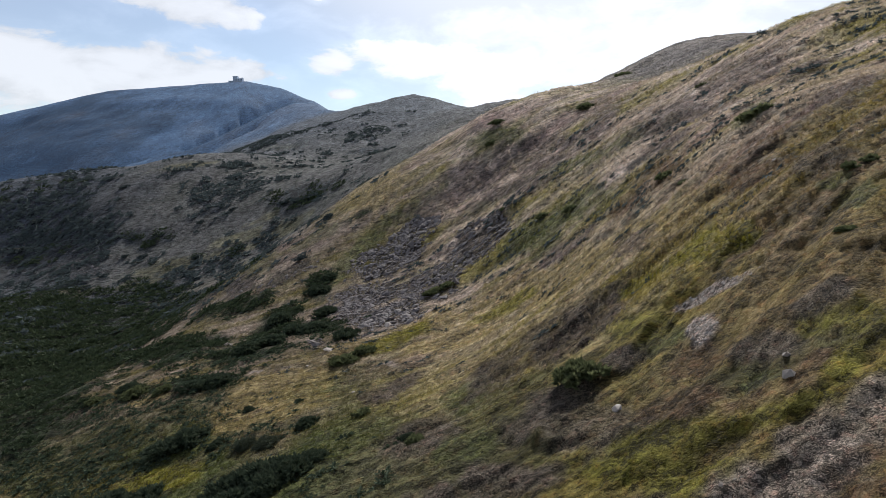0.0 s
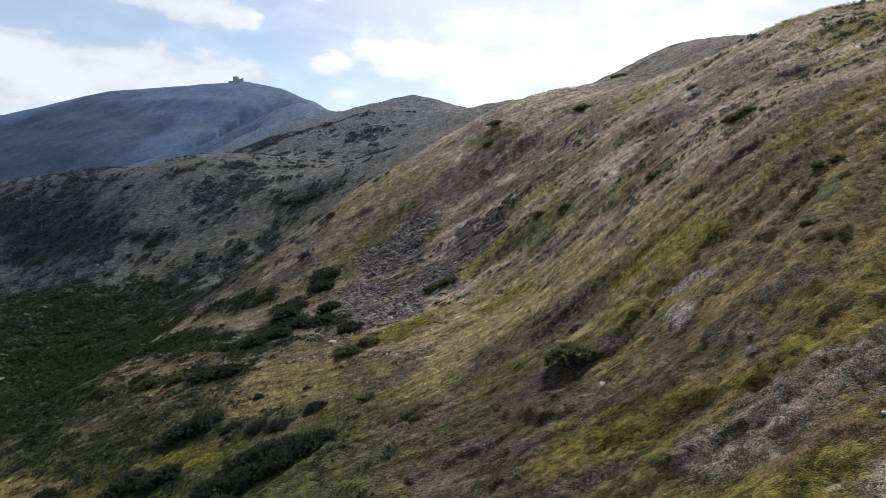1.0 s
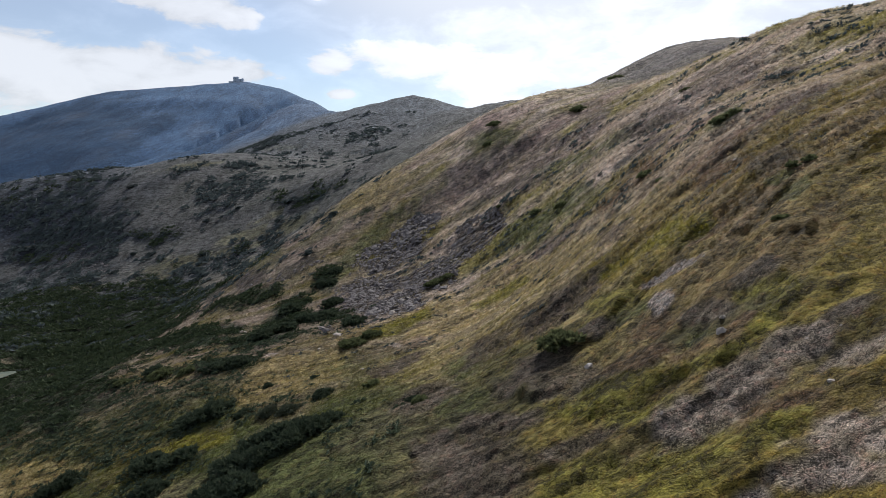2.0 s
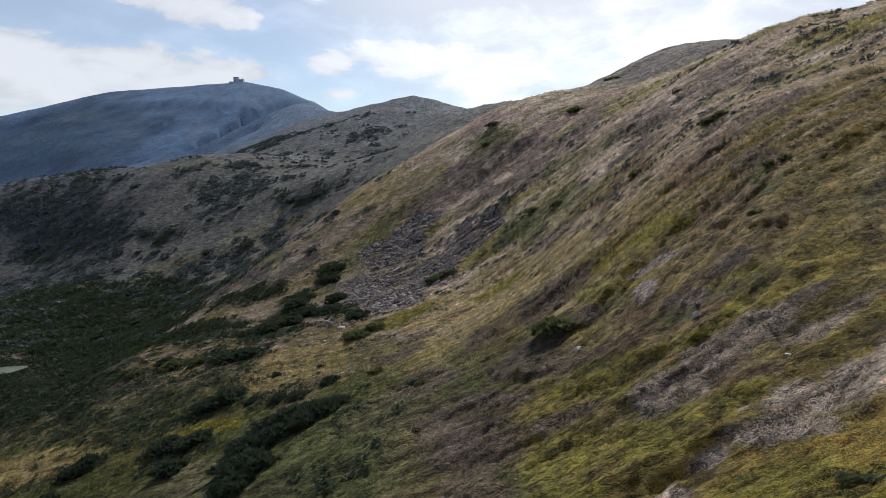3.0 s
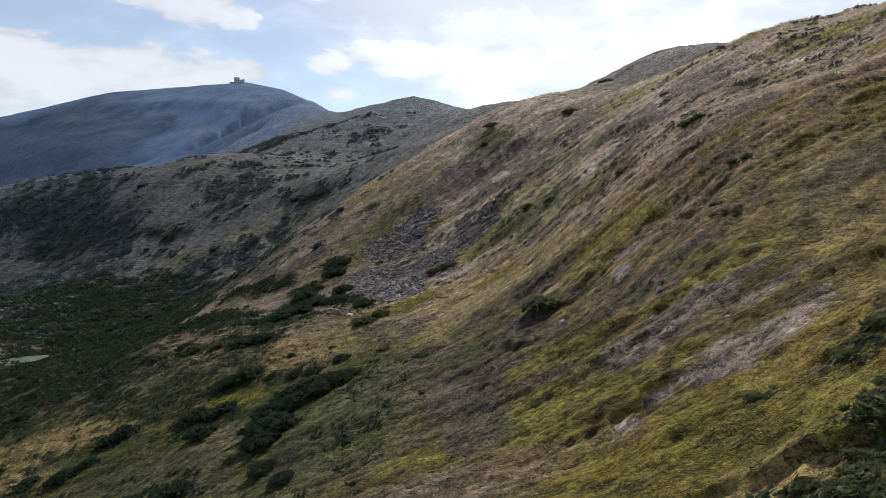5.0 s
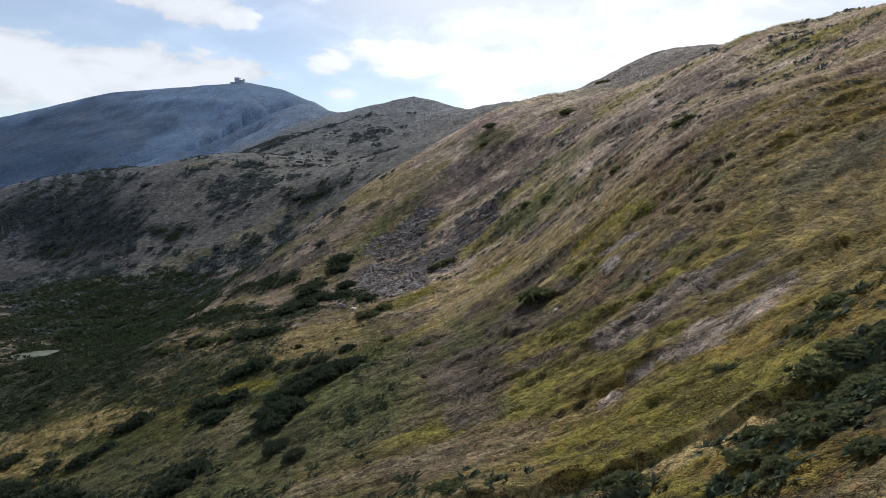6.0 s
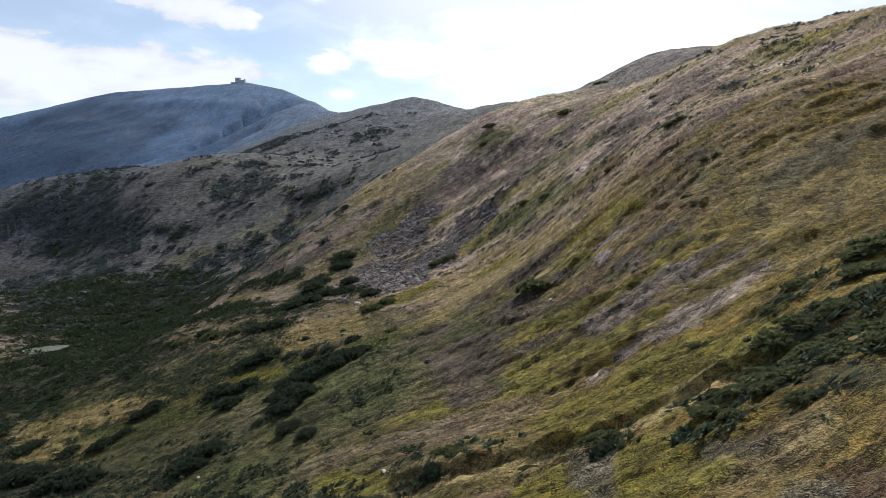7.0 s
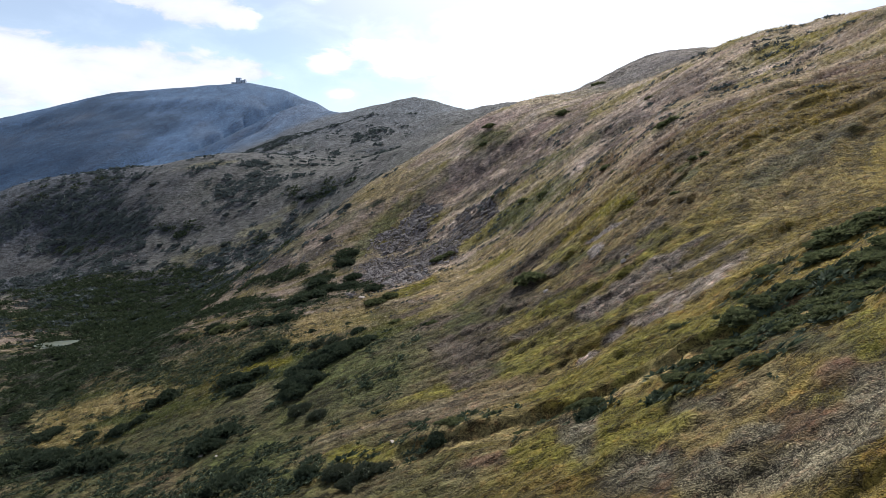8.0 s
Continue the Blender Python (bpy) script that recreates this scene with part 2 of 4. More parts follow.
HEATH_MID = [
    (4.8, 43.8, 4, 1.4, -45), (2.4, 37.6, 6.4, 3.5, -72), (-0.5, 42.6, 4.4, 2.4, -75), (2.3, 29.4, 4.4, 2.4, -57), (10.7, 45.9, 5.5, 3, -62), (10, 34.8, 2.8, 1, -12),
    (31.6, 29.6, 2.5, 1.2, 7), (29.2, 33.2, 1.7, 1.2, 4), (9.7, 48.9, 5.2, 3.4, -66), (13.9, 67.8, 8.9, 5, 89), (6.3, 67.5, 6.2, 4, 85), (16.4, 51.9, 2.2, 1.3, -34),
    (23.1, 42.4, 2.5, 1.8, -67), (27.2, 43.3, 1.9, 1.6, -45), (4.9, 43.1, 4.7, 1.8, -36), (-6.4, 79.2, 5.9, 3.6, 67), (18.1, 69.1, 3.3, 2.2, -27), (39.9, 64.9, 4.1, 2.3, 67),
    (-2.5, 57.1, 5.2, 3.1, -76),
]
RUST = [
    (16.6, 41.1, 4.2, 2.3, -47), (19.6, 45.6, 2.6, 2.1, -60), (23.7, 36.7, 2.1, 1.5, 41), (20.5, 29.7, 1.4, 0.9, -31), (22.4, 30.2, 1, 0.9, -25),
    (37.3, 102.3, 9.2, 2.9, 72), (33.1, 106.7, 6.3, 4.2, 83), (36.3, 72.3, 4.3, 3.3, 89), (28.5, 57, 2.5, 1.5, -28), (16.8, 41, 3.6, 2.5, -65),
    (21.1, 27.2, 2.3, 1.5, -35), (11.3, 28.4, 1.8, 1.5, 54), (15.4, -13.7, 1.8, 1.4, -66), (9.6, -11.8, 2.6, 0.4, 69), (18.2, -11.9, 1.4, 1.2, 89), (23.4, 4.2, 4.2, 1.4, 77),
    (2.2, 0.2, 2.9, 0.7, -42),
]
MAUVE = [
    (29.8, 180, 23.7, 7, -63), (45.9, 179.8, 17.4, 5, 72), (11.4, 192.5, 15.6, 5.4, -39), (53.4, 142.7, 16.2, 6.8, -82), (70.8, 150.5, 12.1, 9.1, 87), (54.3, 86.4, 10.1, 3.7, 49),
    (72.4, 126.8, 7.5, 4.4, 31), (-0.7, 190.4, 11.2, 4.4, -1), (44.8, 124.4, 10.9, 3.9, 86), (98.8, 241.4, 20.5, 5.2, -73), (85.8, 242.3, 21.6, 13.2, 69), (20.7, 168.1, 16.6, 4, -60),
    (25.9, 82.6, 6.7, 2.8, 82), (17.1, 65, 3.7, 3, -82), (22.3, 110.3, 5.7, 4.3, -62),
]
LUSH_NEAR = [
    (9.7, 9.9, 6.7, 3.1, 88), (14.5, 8.5, 6.3, 3.2, 78), (19.1, 7.6, 6.7, 2.9, 73), (22.3, 6.9, 5.7, 1.9, 69), (9.9, 29.5, 5, 3.2, -40), (10.6, -4.9, 3.7, 2.2, -85),
    (7.7, -5.9, 2.7, 1.4, -84), (21, -8.9, 3.3, 0.9, 62), (5.4, -1.5, 3.4, 1.8, -75), (16.8, -13, 1.2, 0.9, -26), (-0.1, 29.4, 5.1, 3.6, -4), (-9, 14.5, 5.8, 2, -47),
    (14, 38.5, 4.5, 2.4, -30), (14.6, 26.7, 4.5, 4, 1), (19.2, 25.6, 2.8, 1.1, -2), (17.2, 14.2, 3.9, 2.5, -54), (19.8, 11.5, 2.7, 1.9, 82), (8.8, 23.4, 3.3, 1.7, -36),
]
LUSH_MID = [
    (20.8, 35.5, 2.4, 0.7, -19), (-34.5, 70.6, 5.6, 2.8, -19), (13.3, 39.2, 3.5, 1.4, -35), (14.9, 34.6, 2.6, 1.7, -50), (26.5, 41.6, 1.4, 1.2, -81), (25, 36.4, 2, 0.9, 35),
    (28, 39.4, 2.5, 1.1, 68), (21.3, 35.5, 1.8, 0.3, -13), (19.1, 54.9, 3, 1.9, -49), (-34.7, 69.8, 6.8, 2.3, -28), (8.1, 41.8, 3.2, 0.6, -40), (-8.5, 106.8, 6.4, 4, 40),
    (27.8, 61.3, 4.4, 2.8, -73), (22.3, 66.2, 2.6, 1.5, -25), (11.2, 101.6, 5, 4.3, -9),
]
STRAW = [
    (10.6, 4.1, 2.7, 0.3, -15), (15.3, 3.4, 2.7, 1.7, -22), (19.2, 2.6, 1.8, 0.9, 20), (2.2, 6.5, 3.5, 1.2, -15), (-76.6, 74.7, 11.1, 6.3, -20), (-64.3, 76.1, 12, 3.9, -20),
    (-67.9, 64, 9.3, 2.7, -12), (-22.2, 84.6, 6.6, 5.6, -64), (-25.3, 92.3, 10.8, 9.6, -82), (-13.8, 107.8, 8.3, 4.4, 31), (-5.7, 110.9, 8.6, 6.4, 40), (-50.8, 100.5, 3.7, 2.4, -6),
    (-60.9, 105.2, 2.6, 2.1, -11), (-52.5, 108.5, 4.2, 2.4, -6), (6.4, 101.1, 12.2, 8.7, 19), (19.6, 95.4, 16.5, 8.1, -68), (29.8, 79.5, 8.2, 5, -71), (-27.4, 218, 26, 11, -63),
    (-28.5, 82.2, 4.6, 3.3, -40),
]
GREEN = [
    (28.7, 126.9, 12.7, 5.5, -74), (18.9, 130.7, 13.9, 5.4, -88), (30.9, 158, 16.5, 5.4, -58), (17.9, 207, 14.1, 4.6, -39), (-22.6, 181.2, 10.6, 5.2, 53), (-29.4, 169.9, 9.7, 4.6, 69),
    (-10.5, 192.2, 11.8, 4.7, 13), (47.9, 144.4, 11.2, 4.6, -44), (51, 102.9, 9.6, 2.7, 55), (37.1, 54.4, 2.4, 1.6, 40), (37.6, 58.7, 1.8, 1.6, 33), (19.4, 51.2, 2.4, 1.4, -51),
    (21.6, 39.4, 1.5, 1.1, -11), (2.8, 63, 4.3, 2.7, -76), (-8.2, 62.2, 4.7, 4.3, -16), (1.8, 50.6, 3.3, 1.9, -36), (-11.8, 45.9, 6.6, 3.3, -32), (4.5, 27.7, 4.2, 3.7, -8),
    (-11.3, 38.5, 5.2, 3.1, -12),
]
SCREE_MAIN = [
    (-7.1, 180.1, 6.5, 4.6, -4), (-14.5, 167.7, 12.3, 9.4, 85), (-19.9, 145.6, 15, 8.7, -81), (-11.3, 125.5, 10.8, 6.8, -75), (6.6, 148.8, 14.5, 5.8, -86), (13.9, 152.6, 8.2, 2.2, -83),
    (0.7, 139.8, 11.4, 4.1, -79), (-5.2, 139.1, 13.2, 6, -81),
]
SCREE_FAR = [
    (-46.4, 176.5, 7.4, 5.4, 29), (-63.9, 187.9, 15, 5.8, -65), (-85, 206, 20, 6.5, -60), (-126.8, 233.2, 9.4, 3.7, -68), (-210, 331.5, 21.2, 6.9, -23), (-181.2, 307.9, 13.3, 4.4, -13),
    (-235.1, 326, 9.5, 3.4, -25), (40, 126.2, 2.7, 2, -78), (-51, 138.6, 4.6, 1.5, -42), (-24.5, 114.2, 2.3, 1.2, -51), (-254.6, 323.4, 15.1, 5.9, -12),
]
BARE = [
    (24.3, 53.5, 3.1, 0.9, -28), (21.6, 49.5, 2, 0.9, 82), (39.2, 76.2, 0.9, 0.5, 2), (13.3, 20.1, 1.1, 0.3, 33), (-8.4, 92.9, 2.8, 0.8, -63), (-33.1, 102.5, 1.5, 0.8, -18),
]
SCRUB_BASIN = [
    (-153.6, 244, 73.1, 29.6, -36), (-120.6, 180.6, 61.5, 21.6, -46), (-91.3, 129.1, 40, 11.1, -50), (-72.6, 99.2, 12.5, 3.7, -52), (-67.9, 144.1, 34, 9.3, -46), (-43.3, 102.8, 6.9, 3.6, -20),
    (-55.4, 106.8, 5.1, 2, -13), (-40.4, 118.6, 11.5, 6.8, -37), (-38.7, 133.2, 11.9, 6.4, -78), (-27, 128.5, 10, 5.5, -62), (-33.5, 161.8, 8.3, 3.2, -80), (-62, 169.4, 13.9, 5.9, -38),
    (-140.1, 271.8, 19.9, 12.8, -4), (-103.2, 108.4, 30.1, 11.4, -57), (-104.3, 122.1, 45.7, 14.8, -31), (-51.9, 163.7, 6.2, 5, 77), (-93.4, 83.7, 19.9, 3, -49), (-39.9, 147.6, 8.5, 4.9, -86),
]
SCRUB_FAR = [
    (-169.8, 333.8, 20.4, 4.6, -9), (-137.7, 302.3, 17.9, 5.2, -7), (-230.7, 338.8, 25.1, 6.7, -19), (-69.4, 334.5, 21, 5.3, -22),
    (-70.1, 323.4, 13.4, 5, -10), (-51.9, 457.1, 16.4, 10.1, 7), (-102.3, 299.7, 4.7, 2.9, -32), (-105.3, 291.6, 6, 2.8, -26), (-140, 288.4, 14.9, 5.8, 11), (-134.6, 341.5, 9.6, 2.8, -3),
    (-186.6, 287.7, 19, 6.9, -14), (-26.7, 199.6, 5.1, 2.2, 5), (-291.7, 396.5, 16.2, 13.4, 50), (-264.3, 413.3, 25.5, 8.9, -4),
]
MOSS = [
    (-0, 52, 12.1, 9.2, -3), (14, 40, 4.4, 2.7, 10), (24, 40, 5.7, 2.6, -10), (-53, 84, 13.3, 9.4, 5),
    (-47, 46, 24.8, 12.5, -6), (-13, 38, 10.6, 9.0, 10), (19, -5, 8.4, 1.3, -85), (22, 130, 8.9, 6.5, -14),
    (14, 171, 8.7, 4.0, -17), (50, 48, 11.7, 2.4, 28),
]
SCRUB_BANKS = [
    (-160, 329, 13.3, 5.8, -12), (-72, 330, 21.3, 9.7, -12), (-63, 51, 13.5, 3.3, -17), (-42, 29, 20, 2.0, -30), 
    (-105, 135, 40, 20, -32), (-140, 205, 60, 24, -28),
]
MEADOW = [
    (-133.1, 298.3, 19.8, 6.8, -4), (-105.4, 309.8, 13.4, 5.4, 6), (-182.4, 285.5, 13.2, 5.7, -1), (-107.6, 298.5, 13.8, 4.5, -2), (-77.7, 304, 11.6, 6.4, -4), (-41.4, 197.9, 8.1, 6.4, 33),
    (-93.9, 321.7, 9.4, 3.5, 9), (-145.2, 287.7, 10.2, 3.8, 6), (-168.8, 405.1, 20.7, 5.3, 17), (-142.3, 510.5, 33.7, 5.4, -33), (-72.5, 228.9, 54.6, 5.6, -67),
]
SPOTS = {"MEADOW": MEADOW, "MOSS": MOSS, "GREEN": GREEN, "STRAW": STRAW, "MAUVE": MAUVE, "RUST": RUST, "LUSH": LUSH_NEAR + LUSH_MID, "WIRY": HEATH_MID, "GREYGREEN": HEATH_GREEN, "HEATH": HEATH_NEAR,
         "SCREE": SCREE_MAIN + SCREE_FAR, "SCRUB": SCRUB_BASIN + SCRUB_FAR + SCRUB_BANKS, "BARE": BARE}
TARN = (-131.5, 158.5, 6.4, 4.0, 28)
COLOURS = {
    # tan has some blue added for haze
    "olive": (0.114, 0.095, 0.028), "tan": (0.190, 0.150, 0.106), "ochre": (0.162, 0.120, 0.026), "HEATH": (0.360, 0.298, 0.255), "RUST": (0.122, 0.078, 0.048),
    "LUSH": (0.152, 0.138, 0.022), "STRAW": (0.255, 0.200, 0.086), "SCREE": (0.066, 0.054, 0.048), "BARE": (0.470, 0.385, 0.335), "SCRUB": (0.026, 0.036, 0.018),
    # Spur, far scrub, massif, forest and heights: distance haze blue painted in
    "GREYGREEN": (0.205, 0.184, 0.130), "WIRY": (0.150, 0.122, 0.096), "GREEN": (0.082, 0.090, 0.032), "MAUVE": (0.132, 0.102, 0.094), "spur": (0.080, 0.088, 0.092), "hazed_scrub": (0.046, 0.053, 0.066), "MEADOW": (0.128, 0.122, 0.066), "shoulder": (0.108, 0.100, 0.104), "turf": (0.066, 0.074, 0.024), "massif": (0.064, 0.118, 0.210), "hazed_forest": (0.030, 0.062, 0.118), "heights": (0.082, 0.098, 0.122), "MOSS": (0.062, 0.062, 0.027),
}


def patch(x, y, spots, edge=0.45, seed=40):
    """How far a place lies in one of the spots, 0 to 1, with ragged edges."""
    rag = edge * (1.25 * cloudy(x, y, 5.0, seed, 4, 0.6) + 0.6 * cloudy(x, y, 1.3, seed + 3, 2))
    best = np.full(np.shape(x), 9.0)
    for cx, cy, a, b, turn in spots:
        c, s = math.cos(radians(turn)), math.sin(radians(turn))
        u, v = ((x - cx) * c + (y - cy) * s) / a, (-(x - cx) * s + (y - cy) * c) / b
        best = np.minimum(best, np.sqrt(u * u + v * v))
    f = np.clip((1.28 + rag - best) / 0.56, 0, 1)
    return f * f * (3 - 2 * f)


def basin(x, y):
    """Where the dwarf pine of the basin stands close."""
    return patch(x, y, SCRUB_BASIN, 0.45, 46) * np.clip((-25 - x) / 15, 0, 1)


def spot(k, x, y, edge=0.45):
    """How far a place lies in the spots of that kind."""
    return patch(x, y, SPOTS[k], edge, 40 + list(SPOTS).index(k))


def cover(x, y):
    """Weights of the plant and stone cover, each 0 to 1."""
    return {k: spot(k, x, y) for k in SPOTS}


def tint(x, y, c=None):
    """The base colour of the ground cover, with distance haze painted in."""
    c = c or cover(x, y)
    col = {k: np.array(v) for k, v in COLOURS.items()}

    def over(base, other, f):
        return base + (other - base) * np.clip(f, 0, 1)[..., None]

    streak = cloudy(0.22 * x, down_slope(x, y), 4.0, 51, 4, 0.6)
    blot, fine = cloudy(x, y, 17, 52, 4), cloudy(x, y, 1.6, 53, 3, 0.7)
    rgb = over(np.broadcast_to(col["olive"], (*np.shape(x), 3)), col["tan"], 0.45 + 0.2 * np.clip((y - 60) / 30, 0, 1) + 1.1 * streak + 0.8 * blot)
    high = np.clip((y - 45) / 40, 0, 1)
    upper = np.clip((x - 24) / 14, 0, 1) * np.clip((95 - y) / 30, 0, 1)
    rgb = over(rgb, col["RUST"], 0.35 * upper)
    rgb = over(rgb, col["ochre"], (0.9 - 0.9 * streak) * (1 - high) * np.clip((x + 5) / 15, 0, 1))
    rgb = over(rgb, col["LUSH"] * 0.85, 0.8 * (cloudy(0.4 * x, down_slope(x, y), 15, 60, 4) - 0.14) * np.clip((x + 25) / 20, 0, 1) * (1 - 0.7 * np.clip((y - 75) / 50, 0, 1)))
    rgb = over(rgb, col["RUST"] + 0.018 * high[..., None] * np.array((0, 0.3, 1.0)), 1.5 * (cloudy(0.6 * x, down_slope(x, y), 11, 54, 4) - 0.14))
    rgb = over(rgb, col["HEATH"], 0.7 * (cloudy(0.5 * x, down_slope(x, y), 8, 55, 4) - 0.30) * np.clip((x + 30) / 20, 0, 1))
    rgb = over(rgb, col["MOSS"], 0.5 * np.exp(-((x - 2) / 30) ** 2 - ((y - 46) / 20) ** 2))
    # Slope lightened by place to make up for dark relief shading.
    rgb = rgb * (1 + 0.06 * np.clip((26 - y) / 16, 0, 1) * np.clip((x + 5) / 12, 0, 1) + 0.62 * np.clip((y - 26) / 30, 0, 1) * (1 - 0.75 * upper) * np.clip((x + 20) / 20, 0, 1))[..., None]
    # Farther slope lightened and blued: haze put into its colour.
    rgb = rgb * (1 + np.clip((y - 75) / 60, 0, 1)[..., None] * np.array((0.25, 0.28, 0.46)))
    rgb = over(rgb, col["turf"], np.clip((4 - x - 0.1 * y) / 14, 0, 1) * np.clip((105 - y) / 25, 0, 1) * (0.85 + 1.3 * cloudy(x, y + 0.3 * x, 12, 62, 4, 0.6)))
    mixed = cloudy(x, y, 3.2, 64, 4, 0.65) - 0.12
    for k, f in (("MOSS", 0.7), ("GREEN", 0.75), ("STRAW", 0.7), ("MAUVE", 0.75), ("RUST", 0.8), ("LUSH", 0.8), ("WIRY", 0.85), ("GREYGREEN", 0.8), ("HEATH", 0.85), ("SCREE", 0.85), ("SCRUB", 0.95), ("BARE", 0.95)):
        rgb = over(rgb, col[k], f * c[k] * (1 + 0.35 * fine + (0.55 * mixed if k in ("WIRY", "SCREE", "MAUVE", "RUST") else 0.25 * mixed)))
    d, side, place = along(x, y, SCARPS[0][0])
    terrace = np.clip(1.6 + 0.7 * cloudy(x, y, 3.0, 65, 3) - np.abs(d - 1.5), 0, 1) * (side > 0) * np.clip(place, 0, 1) * np.clip(7 - place, 0, 1)
    rgb = over(rgb, 1.1 * col["STRAW"], terrace)
    # Colours greyed and blued with distance, painting haze over the far land.
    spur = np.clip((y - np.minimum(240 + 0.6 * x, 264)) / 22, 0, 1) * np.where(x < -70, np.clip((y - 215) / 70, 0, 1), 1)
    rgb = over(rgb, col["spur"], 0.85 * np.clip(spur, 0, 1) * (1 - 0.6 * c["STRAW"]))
    # Darker towards the spur's west end.
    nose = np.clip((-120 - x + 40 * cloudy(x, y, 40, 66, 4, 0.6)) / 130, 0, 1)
    rgb = over(rgb, col["hazed_scrub"], np.clip(spur, 0, 1) * np.clip(0.7 * c["SCRUB"] + 0.7 * nose + 0.8 * (cloudy(x, y, 42, 56, 5, 0.6) - 0.02), 0, 0.95))
    rgb = over(rgb, col["MEADOW"], 0.75 * c["MEADOW"] * (1 + 0.5 * mixed))
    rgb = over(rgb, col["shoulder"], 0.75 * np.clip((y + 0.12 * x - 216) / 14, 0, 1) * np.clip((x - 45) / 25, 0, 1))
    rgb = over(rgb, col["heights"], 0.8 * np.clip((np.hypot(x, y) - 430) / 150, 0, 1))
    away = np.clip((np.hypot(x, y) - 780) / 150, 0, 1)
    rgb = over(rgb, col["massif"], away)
    rgb = over(rgb, col["hazed_forest"], away * (2.6 * (cloudy(x, 0.6 * y, 200, 57, 6, 0.62) - 0.05) + 1.5 * np.clip((-420 - x) / 400, 0, 1) * np.clip((1600 - y) / 220, 0, 1)))
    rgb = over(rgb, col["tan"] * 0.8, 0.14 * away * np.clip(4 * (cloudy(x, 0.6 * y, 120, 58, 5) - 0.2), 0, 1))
    # Thin streaks, with some of the relief's shading put into the tone.
    thin = cloudy(0.16 * x, down_slope(x, y), 1.5, 59, 3, 0.65)
    return rgb * np.clip(1 + 0.3 * fine + 0.2 * streak + 0.36 * thin * np.clip((x + 30) / 30, 0, 1), 0.3, 2)[..., None]


def graded(lo, hi, start, stop, step, growth_down, growth_up):
    """Grid lines: even between start and stop, wider and wider beyond."""
    mid = list(np.arange(start, stop + step / 2, step))
    up, s, p = [], step, mid[-1]
    while p < hi:
        s *= growth_up
        p += s
        up.append(p)
    down, s, p = [], step, mid[0]
    while p > lo:
        s *= growth_down
        p -= s
        down.append(p)
    return np.array(down[::-1] + mid + up)


def sheet(name, gx, gy, height_of, material):
    X, Y = np.meshgrid(gx, gy)
    Z = height_of(X, Y)
    nx, ny = len(gx), len(gy)
    me = bpy.data.meshes.new(name)
    k = np.arange(nx * ny).reshape(ny, nx)
    quads = np.stack([k[:-1, :-1], k[:-1, 1:], k[1:, 1:], k[1:, :-1]], -1).reshape(-1, 4)
    me.vertices.add(nx * ny)
    me.vertices.foreach_set("co", np.stack([X, Y, Z], -1).astype(np.float32).ravel())
    me.loops.add(quads.size)
    me.loops.foreach_set("vertex_index", quads.astype(np.int32).ravel())
    me.polygons.add(len(quads))
    me.polygons.foreach_set("loop_start", np.arange(0, quads.size, 4, dtype=np.int32))
    me.polygons.foreach_set("use_smooth", np.ones(len(quads), dtype=bool))
    me.update(calc_edges=True)
    me.materials.append(material)
    c = cover(X, Y)
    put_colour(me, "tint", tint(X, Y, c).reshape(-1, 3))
    coarse = np.clip(np.maximum.reduce([c["HEATH"], c["GREYGREEN"], c["WIRY"], c["SCREE"], c["BARE"], 0.8 * c["SCRUB"]]), 0, 1)
    put_value(me, "coarse", coarse.ravel())
    put_value(me, "fall", down_slope(X, Y).ravel())
    put_value(me, "distant", (np.clip((np.hypot(X, Y) - 130) / 250, 0, 1) * np.clip(1 - (np.hypot(X, Y) - 600) / 600, 0.42, 1)).ravel())
    return new(name, me)


def put_colour(me, name, rgb):
    a = me.attributes.new(name, "FLOAT_COLOR", "POINT")
    a.data.foreach_set("color", np.c_[np.clip(rgb, 0.004, 0.9), np.ones(len(rgb))].astype(np.float32).ravel())


def put_value(me, name, v):
    me.attributes.new(name, "FLOAT", "POINT").data.foreach_set("value", np.asarray(v, np.float32))


def mesh_of(name, co, tris, material, smooth=False):
    """A mesh of triangles from arrays."""
    me = bpy.data.meshes.new(name)
    me.vertices.add(len(co))
    me.vertices.foreach_set("co", np.asarray(co, np.float32).ravel())
    me.loops.add(tris.size)
    me.loops.foreach_set("vertex_index", np.asarray(tris, np.int32).ravel())
    me.polygons.add(len(tris))
    me.polygons.foreach_set("loop_start", np.arange(0, tris.size, 3, dtype=np.int32))
    me.polygons.foreach_set("use_smooth", np.full(len(tris), smooth))
    me.update(calc_edges=True)
    me.materials.append(material)
    return me

# ---- materials ----
def material(name):
    m = bpy.data.materials.new(name)
    m.use_nodes = True
    return m, Nodes(m.node_tree)


